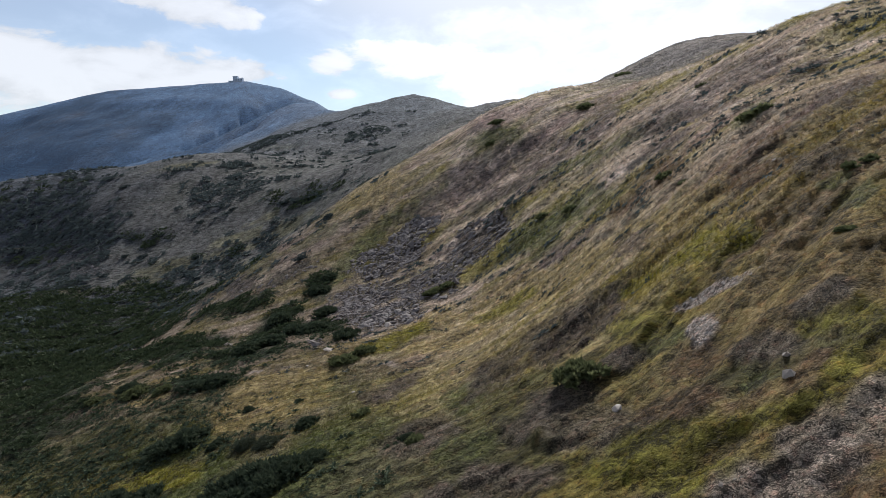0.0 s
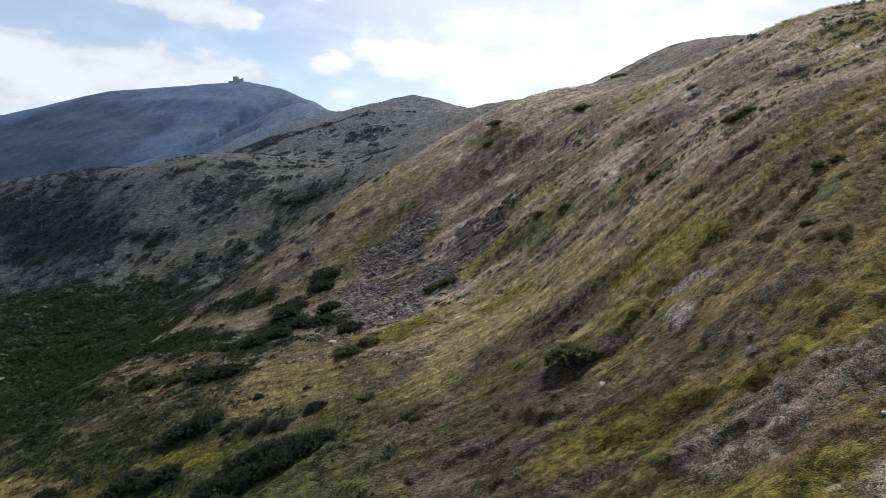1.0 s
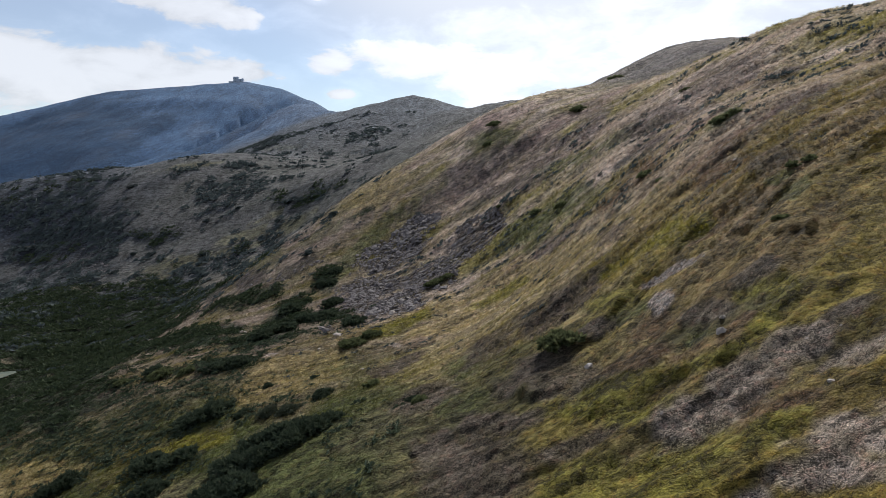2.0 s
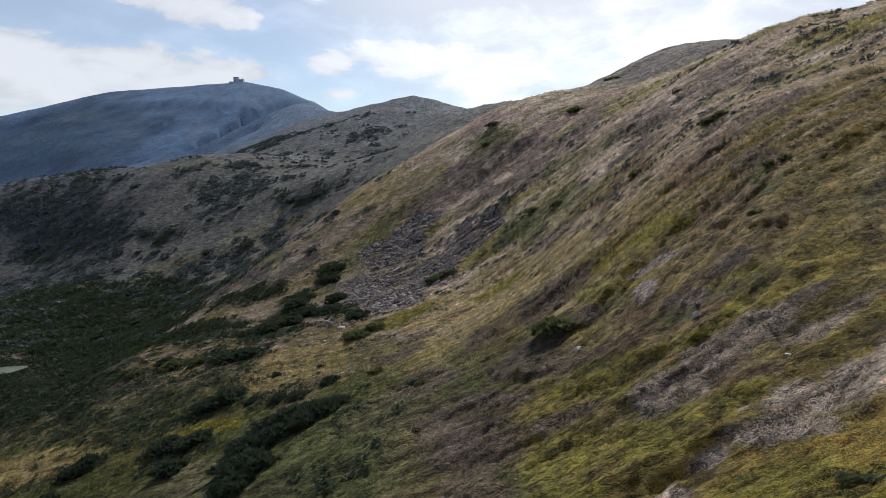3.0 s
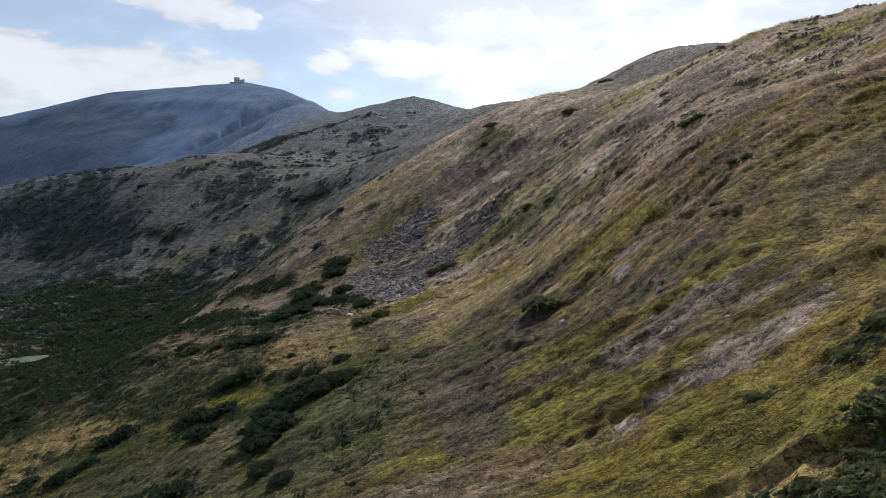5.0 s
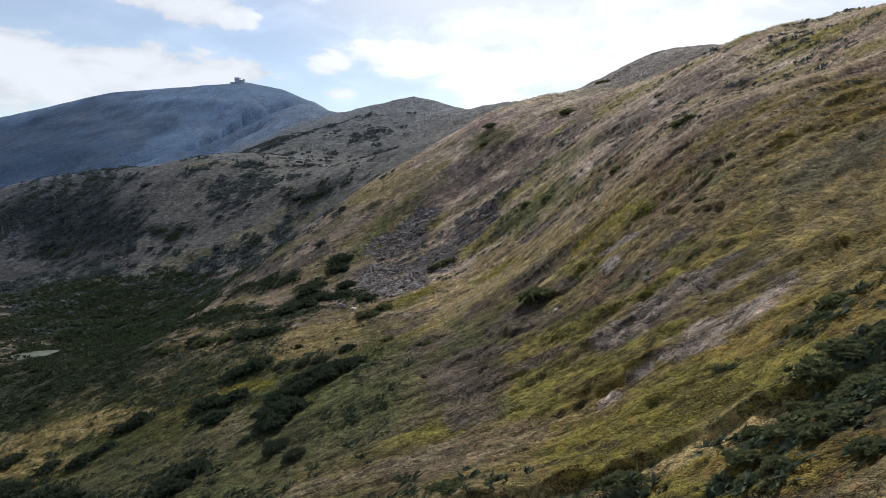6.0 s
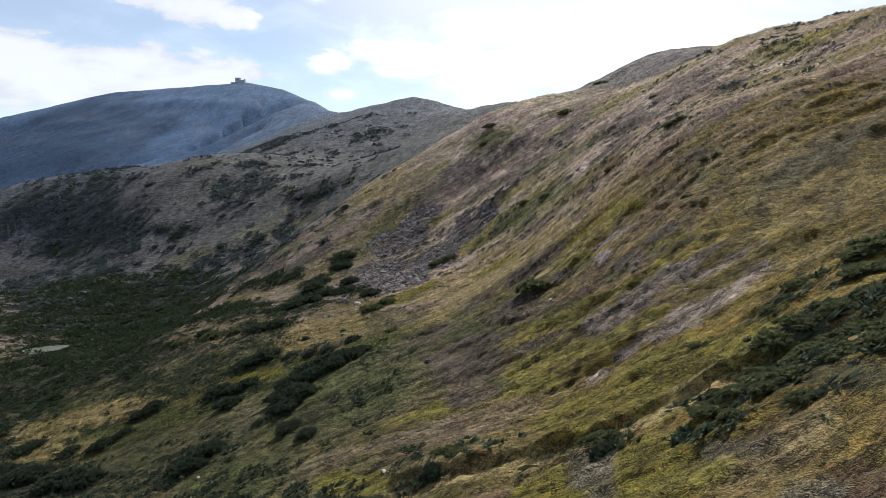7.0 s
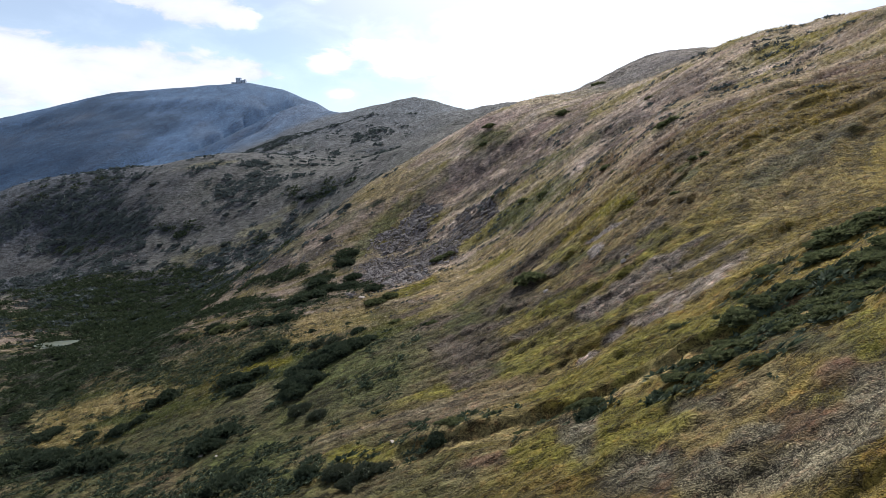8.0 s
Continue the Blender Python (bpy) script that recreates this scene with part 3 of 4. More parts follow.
def grassland():
    m, n = material("mountain grassland")
    pos = n.add("ShaderNodeNewGeometry").outputs["Position"]
    base = n.add("ShaderNodeAttribute", attribute_name="tint").outputs["Color"]
    coarse = n.add("ShaderNodeAttribute", attribute_name="coarse").outputs["Fac"]
    fall = n.scaled(pos, 0.45, 1.0, 0.8)
    tuft = n.noise(fall, 2.6, 6.0, 0.68, 0.4)
    clump = n.noise(pos, 0.55, 5.0, 0.6, 0.3)
    grain = n.noise(pos, 9.0, 4.0, 0.7)
    jitter = n.add("ShaderNodeVectorMath", {0: fall, 1: n.scaled(n.add("ShaderNodeTexNoise", {"Vector": pos, "Scale": 1.6, "Detail": 3.0}).outputs["Color"], 0.9, 0.9, 0.9)}, operation="ADD").outputs[0]
    cushion = n.add("ShaderNodeTexVoronoi", {"Vector": jitter, "Scale": 3.4, "Randomness": 1.0}, feature="F1")
    sprig = n.add("ShaderNodeTexVoronoi", {"Vector": jitter, "Scale": 10.0, "Randomness": 1.0}, feature="F1")
    each = n.add("ShaderNodeSeparateColor", {0: cushion.outputs["Color"]}).outputs[0]
    leaf = n.add("ShaderNodeSeparateColor", {0: sprig.outputs["Color"]}).outputs[1]
    swing = n.math("ADD", n.math("MULTIPLY", n.math("SUBTRACT", tuft, 0.5), 2.9), n.math("ADD", n.math("MULTIPLY", n.math("SUBTRACT", clump, 0.5), 1.3), 1.0))
    swing = n.math("ADD", swing, n.math("MULTIPLY", n.math("SUBTRACT", grain, 0.5), 1.2), clamp=False)
    lump = n.add("ShaderNodeSeparateColor", {0: n.add("ShaderNodeTexVoronoi", {"Vector": jitter, "Scale": 0.95, "Randomness": 1.0}, feature="F1").outputs["Color"]}).outputs[2]
    swing = n.math("ADD", swing, n.math("MULTIPLY", n.math("SUBTRACT", lump, 0.5), 0.85))
    # Sprig centres lighter, gaps darker: partly sunlit tops and shade put into colour.
    swing = n.math("ADD", swing, n.math("ADD", n.math("MULTIPLY", n.math("SUBTRACT", each, 0.5), 0.5), n.math("ADD", n.math("MULTIPLY", n.math("SUBTRACT", leaf, 0.5), 0.6), n.math("MULTIPLY", n.math("SUBTRACT", 0.42, sprig.outputs["Distance"]), n.math("MULTIPLY_ADD", coarse, 1.4, 1.1)))))
    # long streaks down the fall of the slope, their shading partly put into colour
    xyz = n.add("ShaderNodeSeparateXYZ", {0: pos})
    lines = n.add("ShaderNodeCombineXYZ", {0: n.math("MULTIPLY", xyz.outputs[0], 0.13), 1: n.add("ShaderNodeAttribute", attribute_name="fall").outputs["Fac"], 2: 0.0}).outputs[0]
    streak = n.math("MULTIPLY", n.math("SUBTRACT", n.noise(lines, 0.75, 5.0, 0.62, 0.35), 0.5), n.ramp(xyz.outputs[0], -45.0, 0.0))
    swing = n.math("ADD", swing, n.math("MULTIPLY", streak, 1.7))
    # patches of scrub, turf and stone that show at a distance
    distant = n.add("ShaderNodeAttribute", attribute_name="distant").outputs["Fac"]
    mottle = n.math("ADD", n.math("SUBTRACT", n.noise(n.scaled(pos, 1.0, 0.5, 1.6), 0.075, 9.0, 0.72, 0.5), 0.5), n.math("SUBTRACT", n.noise(pos, 0.33, 6.0, 0.7), 0.5))
    swing = n.math("ADD", swing, n.math("MULTIPLY", n.math("MULTIPLY", mottle, distant), 1.9))
    swing = n.math("MAXIMUM", swing, 0.22)
    colour = n.mix(1.0, base, n.add("ShaderNodeCombineColor", {0: swing, 1: swing, 2: swing}).outputs[0], "MULTIPLY")
    warm = n.mix(n.ramp(n.noise(pos, 1.3, 4.0, 0.6), 0.48, 0.72, 0.0, 0.35), colour, n.mix(1.0, colour, (1.5, 0.85, 0.75), "MULTIPLY"))
    relief_ = n.math("ADD", n.math("MULTIPLY", tuft, 0.55), n.math("ADD", n.math("MULTIPLY", clump, 0.5), n.math("MULTIPLY", grain, n.math("MULTIPLY_ADD", coarse, 0.25, 0.12))))
    tussock = n.add("ShaderNodeTexVoronoi", {"Vector": jitter, "Scale": 0.95, "Randomness": 1.0}, feature="F1")
    relief_ = n.math("ADD", relief_, n.math("MULTIPLY", tussock.outputs["Distance"], -0.45))
    mounds = n.math("ADD", n.math("MULTIPLY", cushion.outputs["Distance"], -0.10), n.math("MULTIPLY", sprig.outputs["Distance"], n.math("MULTIPLY_ADD", coarse, -0.45, -0.26)))
    bump = n.add("ShaderNodeBump", {"Strength": 1.0, "Distance": 0.75, "Height": n.math("ADD", n.math("MULTIPLY", streak, 1.2), n.math("ADD", relief_, mounds))}).outputs[0]
    b = n.add("ShaderNodeBsdfPrincipled", {"Base Color": warm, "Roughness": 0.95, "Specular IOR Level": 0.15, "Normal": bump})
    n.add("ShaderNodeOutputMaterial", {0: b})
    return m


def blades():
    """Grass and heath blades: they take their colour from the ground that they stand on, and let light through."""
    m, n = material("dry grass blades")
    pos = n.add("ShaderNodeNewGeometry")
    base = n.add("ShaderNodeAttribute", attribute_name="tint").outputs["Color"]
    var = n.math("MULTIPLY_ADD", pos.outputs["Random Per Island"], 0.50, 0.78)
    colour = n.mix(1.0, base, n.add("ShaderNodeCombineColor", {0: var, 1: var, 2: var}).outputs[0], "MULTIPLY")
    d = n.add("ShaderNodeBsdfDiffuse", {"Color": colour, "Roughness": 0.6})
    t = n.add("ShaderNodeBsdfTranslucent", {"Color": colour})
    n.add("ShaderNodeOutputMaterial", {0: n.add("ShaderNodeMixShader", {0: 0.45, 1: d, 2: t})})
    return m


def needles(name, dark, light, through_light=0.25):
    m, n = material(name)
    geo = n.add("ShaderNodeNewGeometry")
    spread = n.noise(geo.outputs["Position"], 1.7, 4.0, 0.6)
    f = n.math("ADD", n.math("MULTIPLY", geo.outputs["Random Per Island"], 0.6), n.ramp(spread, 0.3, 0.75, 0.0, 0.5))
    colour = n.mix(f, dark, light)
    d = n.add("ShaderNodeBsdfPrincipled", {"Base Color": colour, "Roughness": 0.8, "Specular IOR Level": 0.08})
    t = n.add("ShaderNodeBsdfTranslucent", {"Color": colour})
    n.add("ShaderNodeOutputMaterial", {0: n.add("ShaderNodeMixShader", {0: through_light, 1: d, 2: t})})
    return m


def stone(name, a, b, lichen=(0.23, 0.23, 0.17)):
    m, n = material(name)
    geo = n.add("ShaderNodeNewGeometry")
    pos = geo.outputs["Position"]
    chance = n.math("ADD", n.add("ShaderNodeObjectInfo").outputs["Random"], geo.outputs["Random Per Island"])
    f = n.math("ADD", n.math("MULTIPLY", chance, 0.26), n.ramp(n.noise(pos, 2.2, 5.0, 0.65), 0.35, 0.75, 0.0, 0.4))
    colour = n.mix(f, a, b)
    colour = n.mix(n.ramp(n.noise(pos, 4.0, 5.0, 0.7), 0.56, 0.68, 0.0, 0.6), colour, lichen)
    bump = n.add("ShaderNodeBump", {"Strength": 0.6, "Distance": 0.08, "Height": n.noise(pos, 9.0, 6.0, 0.65)}).outputs[0]
    p = n.add("ShaderNodeBsdfPrincipled", {"Base Color": colour, "Roughness": 0.85, "Normal": bump})
    n.add("ShaderNodeOutputMaterial", {0: p})
    return m


def masonry(name, colour, spots):
    m, n = material(name)
    pos = n.add("ShaderNodeNewGeometry").outputs["Position"]
    c = n.mix(n.ramp(n.noise(pos, 0.35, 5.0, 0.65), 0.35, 0.7), colour, spots)
    bump = n.add("ShaderNodeBump", {"Strength": 0.5, "Distance": 0.1, "Height": n.noise(pos, 1.5, 5.0)}).outputs[0]
    n.add("ShaderNodeOutputMaterial", {0: n.add("ShaderNodeBsdfPrincipled", {"Base Color": c, "Roughness": 0.9, "Normal": bump})})
    return m


def still_water():
    m, n = material("shallow tarn water")
    pos = n.add("ShaderNodeNewGeometry").outputs["Position"]
    c = n.mix(n.ramp(n.noise(pos, 0.25, 4.0), 0.35, 0.65), (0.060, 0.075, 0.055), (0.11, 0.115, 0.075))
    bump = n.add("ShaderNodeBump", {"Strength": 0.12, "Distance": 0.05, "Height": n.noise(pos, 3.0, 3.0)}).outputs[0]
    n.add("ShaderNodeOutputMaterial", {0: n.add("ShaderNodeBsdfPrincipled", {"Base Color": c, "Roughness": 0.4, "Specular IOR Level": 0.12, "Normal": bump})})
    return m


def bark_wood():
    m, n = material("grey brown bark")
    pos = n.add("ShaderNodeNewGeometry").outputs["Position"]
    c = n.mix(n.ramp(n.noise(pos, 6.0, 5.0, 0.7), 0.3, 0.7), (0.07, 0.05, 0.035), (0.16, 0.13, 0.10))
    n.add("ShaderNodeOutputMaterial", {0: n.add("ShaderNodeBsdfPrincipled", {"Base Color": c, "Roughness": 0.9})})
    return m


GRASS, BLADES, BARK = grassland(), blades(), bark_wood()
PINE = needles("dwarf pine needles", (0.040, 0.054, 0.028), (0.190, 0.205, 0.100), 0.4)
SCRUB_PINE = needles("darker dwarf pine needles", (0.022, 0.036, 0.024), (0.104, 0.126, 0.080))
CARPET_PINE = needles("closed dwarf pine needles", (0.018, 0.030, 0.018), (0.062, 0.078, 0.040))
# Paler, bluer copy of the pine needles: distance haze put into colour.
HAZED_NEEDLES = needles("hazed distant pine needles", (0.046, 0.058, 0.060), (0.084, 0.100, 0.096))
WILLOW = needles("grey willow leaves", (0.050, 0.062, 0.040), (0.120, 0.135, 0.095))
SLATE, PALE_STONE = stone("purple grey scree stone", (0.050, 0.041, 0.042), (0.225, 0.196, 0.192), (0.15, 0.14, 0.11)), stone("pale weathered stone", (0.22, 0.185, 0.160), (0.43, 0.375, 0.335))

# ---- the ground ----
GX = graded(-2600, 2200, -28, 40, 0.28, 1.022, 1.024)
GY = graded(-700, 2600, -22, 58, 0.28, 1.05, 1.012)
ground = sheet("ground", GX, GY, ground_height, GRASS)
tagged(ground, "steep alpine grass slope with rust and grey heath", "ground", kind="structure")


# ---- helpers for things ----
def on_ground(x, y):
    return float(ground_height(np.array([float(x)]), np.array([float(y)]))[0])


def thing(name, x, y, label, category, group="", kind=""):
    o = new(name)
    o.empty_display_size = 0.3
    o.location = (x, y, on_ground(x, y))
    return tagged(o, label, category, group, kind)


def part(name, me, parent, label=""):
    o = new(name, me)
    o.parent = parent
    return tagged(o, label) if label else o


def spindles(at, ways, length, width, seed, sides=3):
    """Needle shoots: crossed narrow diamonds from each point along its way."""
    r = np.random.RandomState(seed)
    n = len(at)
    other = np.cross(ways, r.normal(size=(n, 3)))
    other /= np.linalg.norm(other, axis=1)[:, None]
    third = np.cross(ways, other)
    co, tris = [], []
    for k in range(sides):
        a = math.pi * k / sides
        out = other * math.cos(a) + third * math.sin(a)
        mid = at + ways * (length * 0.45)[:, None]
        quad = np.stack([at, mid + out * (width / 2)[:, None], at + ways * length[:, None], mid - out * (width / 2)[:, None]], 1)
        base = 4 * n * k + 4 * np.arange(n)[:, None]
        co.append(quad.reshape(-1, 3))
        tris += [base + [0, 1, 2], base + [0, 2, 3]]
    return np.concatenate(co), np.concatenate(tris)


def lumpy(ways, seed, amount=0.55):
    """Radius of an uneven cushion for each way."""
    r = np.random.RandomState(seed)
    d = np.full(len(ways), 0.92)
    for _ in range(16):
        c = r.normal(size=3)
        c[2] = abs(c[2]) * 0.7
        c /= np.linalg.norm(c)
        d += amount * r.uniform(-0.7, 0.9) * np.exp(13 * (ways @ c - 1))
    return d


def shrub_arrays(seed, shoots, tall, length, width, lift, sides=3, core=True):
    """An uneven cushion of shoots, 2 wide, on a dark inner body."""
    r = np.random.RandomState(seed)
    w = r.normal(size=(shoots, 3))
    w[:, 2] = np.abs(w[:, 2]) * 0.9 + 0.02
    w /= np.linalg.norm(w, axis=1)[:, None]
    d = lumpy(w, seed)
    body = w * (d * r.uniform(0.62, 0.95, shoots))[:, None] * (1, 1, tall)
    out = w * (0.8, 0.8, 0.5) + (0, 0, lift) + r.normal(size=(shoots, 3)) * 0.28
    out /= np.linalg.norm(out, axis=1)[:, None]
    co, tris = spindles(body, out, length * r.uniform(0.6, 1.3, shoots), width * r.uniform(0.7, 1.3, shoots), seed + 1, sides)
    if core:
        bm = bmesh.new()
        bmesh.ops.create_icosphere(bm, subdivisions=2, radius=1.0)
        v = np.array([p.co[:] for p in bm.verts])
        f = np.array([[p.index for p in q.verts] for q in bm.faces])
        bm.free()
        u = v / np.linalg.norm(v, axis=1)[:, None]
        v = u * (0.64 * lumpy(u, seed) * r.uniform(0.92, 1.08, len(u)))[:, None] * (1, 1, tall)
        v[:, 2] = np.maximum(v[:, 2], -0.15)
        tris = np.concatenate([tris, f + len(co)])
        co = np.concatenate([co, v])
    return co, tris


def pine_crown(seed, clumps, shoots, tall, length, width, sides=2, core=True):
    """A spreading dwarf pine, 2 wide: many upturned branch tufts of shoots on an uneven footprint, over a dark inner body."""
    r = np.random.RandomState(seed)
    turn, out = r.uniform(0, 6.283, clumps), np.sqrt(r.uniform(0, 1, clumps))
    phase = r.uniform(0, 6.283, 4)
    reach = 0.86 + sum(0.12 * np.sin((k + 2) * turn + phase[k]) for k in range(4))
    rise = tall * (0.30 + 0.70 * (1 - out ** 2.2)) * r.uniform(0.62, 1.12, clumps)
    foot = np.stack([np.cos(turn) * out * reach, np.sin(turn) * out * reach, 0.45 * rise], -1)
    aim = np.stack([np.cos(turn) * out * 0.8, np.sin(turn) * out * 0.8, np.full(clumps, 0.75)], -1) + r.normal(size=(clumps, 3)) * 0.22
    ways = np.repeat(aim, shoots, 0) + r.normal(size=(clumps * shoots, 3)) * (0.62, 0.62, 0.42)
    ways[:, 2] = np.maximum(ways[:, 2], -0.1)
    ways /= np.linalg.norm(ways, axis=1)[:, None]
    at = np.repeat(foot, shoots, 0) + ways * r.uniform(0.0, 0.10, (clumps * shoots, 1))
    size = np.repeat(r.uniform(0.65, 1.3, clumps), shoots) * r.uniform(0.7, 1.25, clumps * shoots)
    co, tris = spindles(at, ways, length * size, width * size, seed + 1, sides)
    if core:
        bm = bmesh.new()
        bmesh.ops.create_icosphere(bm, subdivisions=2, radius=1.0)
        v = np.array([p.co[:] for p in bm.verts])
        f = np.array([[p.index for p in q.verts] for q in bm.faces])
        bm.free()
        a = np.arctan2(v[:, 1], v[:, 0])
        edge = 0.70 + sum(0.11 * np.sin((k + 2) * a + phase[k]) for k in range(4))
        v = v * np.stack([edge, edge, np.full(len(v), 0.55 * tall)], -1) * r.uniform(0.86, 1.14, (len(v), 1))
        v[:, 2] = np.maximum(v[:, 2], -0.12)
        tris, co = np.concatenate([tris, f + len(co)]), np.concatenate([co, v])
    return co, tris


def stem_mesh(seed):
    """One crooked tapering branch that lies along the ground and turns up."""
    r = np.random.RandomState(seed)
    bm = bmesh.new()
    turn = r.uniform(0, 6.28)
    rings = []
    for k in range(6):
        f = k / 5
        p = Vector((math.cos(turn) * 0.85 * f, math.sin(turn) * 0.85 * f, -0.04 + 0.45 * f * f)) + Vector(r.normal(size=3) * 0.03)
        rad = 0.05 * (1 - 0.75 * f)
        rings.append([bm.verts.new(p + Vector((math.cos(a) * rad * math.sin(turn), -math.cos(a) * rad * math.cos(turn), math.sin(a) * rad))) for a in (0.0, 1.26, 2.51, 3.77, 5.03)])
    for a, b in zip(rings, rings[1:]):
        for k in range(5):
            bm.faces.new((a[k], a[(k + 1) % 5], b[(k + 1) % 5], b[k]))
    me = bpy.data.meshes.new("branch")
    bm.to_mesh(me)
    bm.free()
    me.materials.append(BARK)
    return me


def spread_out(co, tris, places, turns, sizes, lean=None):
    """Many copies of one small form in a single pair of arrays; lean: a shift of the top, in x and y for each metre of height."""
    n, k = len(places), len(co)
    c, s = np.cos(turns)[:, None], np.sin(turns)[:, None]
    x, y, z = co[:, 0], co[:, 1], co[:, 2]
    out = np.stack([(c * x - s * y) * sizes[:, :1], (s * x + c * y) * sizes[:, 1:2], np.broadcast_to(z, (n, k)) * sizes[:, 2:3]], -1)
    if lean is not None:
        out[..., 2] += out[..., 0] * lean[:, :1] + out[..., 1] * lean[:, 1:2]
    out += places[:, None, :]
    return out.reshape(-1, 3), (tris[None] + k * np.arange(n)[:, None, None]).reshape(-1, 3)


def slope_at(x, y, e=0.8):
    return np.stack([(ground_height(x + e, y) - ground_height(x - e, y)) / (2 * e), (ground_height(x, y + e) - ground_height(x, y - e)) / (2 * e)], -1)


# ---- dwarf pines and willows that stand apart ----
SLOPE_PINES = [
    (12.2, 51.1, 4.7), (-13.8, 101.6, 4.2), (-16.8, 98.4, 4.8), 
    (-2.6, 54.8, 1.8), (-9.9, 70.4, 1.8), (-64.2, 106.3, 3.5), (-55.4, 103.7, 4.8), (-49.1, 101.2, 3.4),
    (45.7, 199.5, 5.2), (18.7, 214.7, 4.8), (15.6, 203.7, 3.0), (72.8, 252.5, 8.0), (63.0, 153.4, 2.0), (48.0, 96.9, 3.1),
    (49.4, 96.0, 2.1), (36.8, 101.4, 2.4), (35.8, 91.2, 1.2), (39.5, 59.4, 1.4), (41.4, 59.3, 1.5), (33.2, 49.6, 1.3),
    (15.6, 158.4, 1.5), (26.8, 127.8, 2.8), (22.3, 136.0, 2.3), (-1.7, 130.0, 4.3), (1.0, 130.1, 3.1), 
]
FOOT_PINES = [
    (27.7, 83.5, 1.1), (9.0, 0.6, 1.7), (-19.0, 115.2, 5.5), (-38.6, 79.2, 4.7), (-35.1, 79.4, 5.1), (-29.6, 75.6, 2.8),
    (-15.7, 58.5, 5.5), (-18.9, 59.5, 5.2), (-22.1, 58.8, 5.6), (-23.8, 55.5, 5.4), (-24.0, 50.5, 4.4), (-24.1, 47.2, 2.9),
    (-13.6, 59.6, 3.0), (-32.6, 42.3, 4.8), (-33.6, 38.8, 3.9), (-73.6, 57.3, 6.7), (-66.9, 56.1, 6.6), (-56.8, 48.9, 6.0),
    (-51.3, 46.2, 4.3), (-21.9, 20.5, 3.6), (-25.8, 22.7, 3.7), (-13.8, 13.2, 2.4), (-1.6, 8.9, 1.9), (-17.3, 73.7, 2.9),
    (-20.2, 55.4, 5.2), (-21.6, 50.2, 5.0), (-17.0, 56.2, 4.6), (-22.6, 46.6, 3.4), (-34.6, 40.6, 4.0), (-3.6, 57.4, 1.6), (-28.9, 86.2, 1.9), (-20.8, 84.2, 1.5),
]
BANK_PINES = [
    (-34.6, 65.5, 4.6), (-39.4, 67.4, 5.2), (-34.7, 57.8, 3.8), (-53.1, 70.6, 4.4), (-56.1, 70.0, 3.3), (-74.3, 67.5, 4.2),
    (-64.0, 62.7, 3.5), (-57.4, 60.9, 3.5), (-55.0, 63.3, 3.0), (-42.2, 100.1, 5.8), (-38.3, 100.3, 3.9), (-58.1, 107.9, 4.2),
    (-27.2, 126.9, 6.7), (-32.6, 129.0, 6.2), (-28.3, 142.0, 5.4), (-35.3, 121.1, 5.8), (-38.5, 116.4, 5.6), (-38.5, 141.9, 6.1),
    (-33.4, 160.9, 6.1), (-32.1, 166.8, 4.4),
]
SPUR_PINES = [
    (-201.1, 386.6, 10.9), (-193.0, 351.8, 8.8), (-170.2, 334.1, 11.8), (-157.1, 314.9, 10.0), (-167.5, 316.6, 6.8), (-134.0, 335.2, 6.8),
    (-117.1, 340.1, 7.9), (-100.6, 301.0, 8.0), (-123.4, 301.1, 7.2), (-105.3, 290.4, 10.7), (-39.8, 211.9, 6.1), (-47.6, 223.6, 5.7),
    (-43.3, 184.9, 6.0), (-87.5, 313.7, 6.1), (-102.8, 415.9, 10.7), (-77.4, 326.8, 14.7), (-67.7, 324.7, 16.6), (-83.3, 329.9, 12.8),
    (-58.6, 441.9, 13.9), (-183.6, 297.5, 8.9), (-169.7, 300.3, 8.7), (-155.5, 293.1, 12.6), (-130.5, 278.8, 9.8), (-118.8, 276.6, 8.6),
    (-172.6, 289.9, 9.6), (-228.0, 357.2, 15.9), (-250.0, 374.9, 14.1), (-246.8, 354.3, 19.0), (-227.4, 368.6, 13.6), (-198.9, 345.8, 10.0),
    (-228.3, 381.2, 11.1),
]
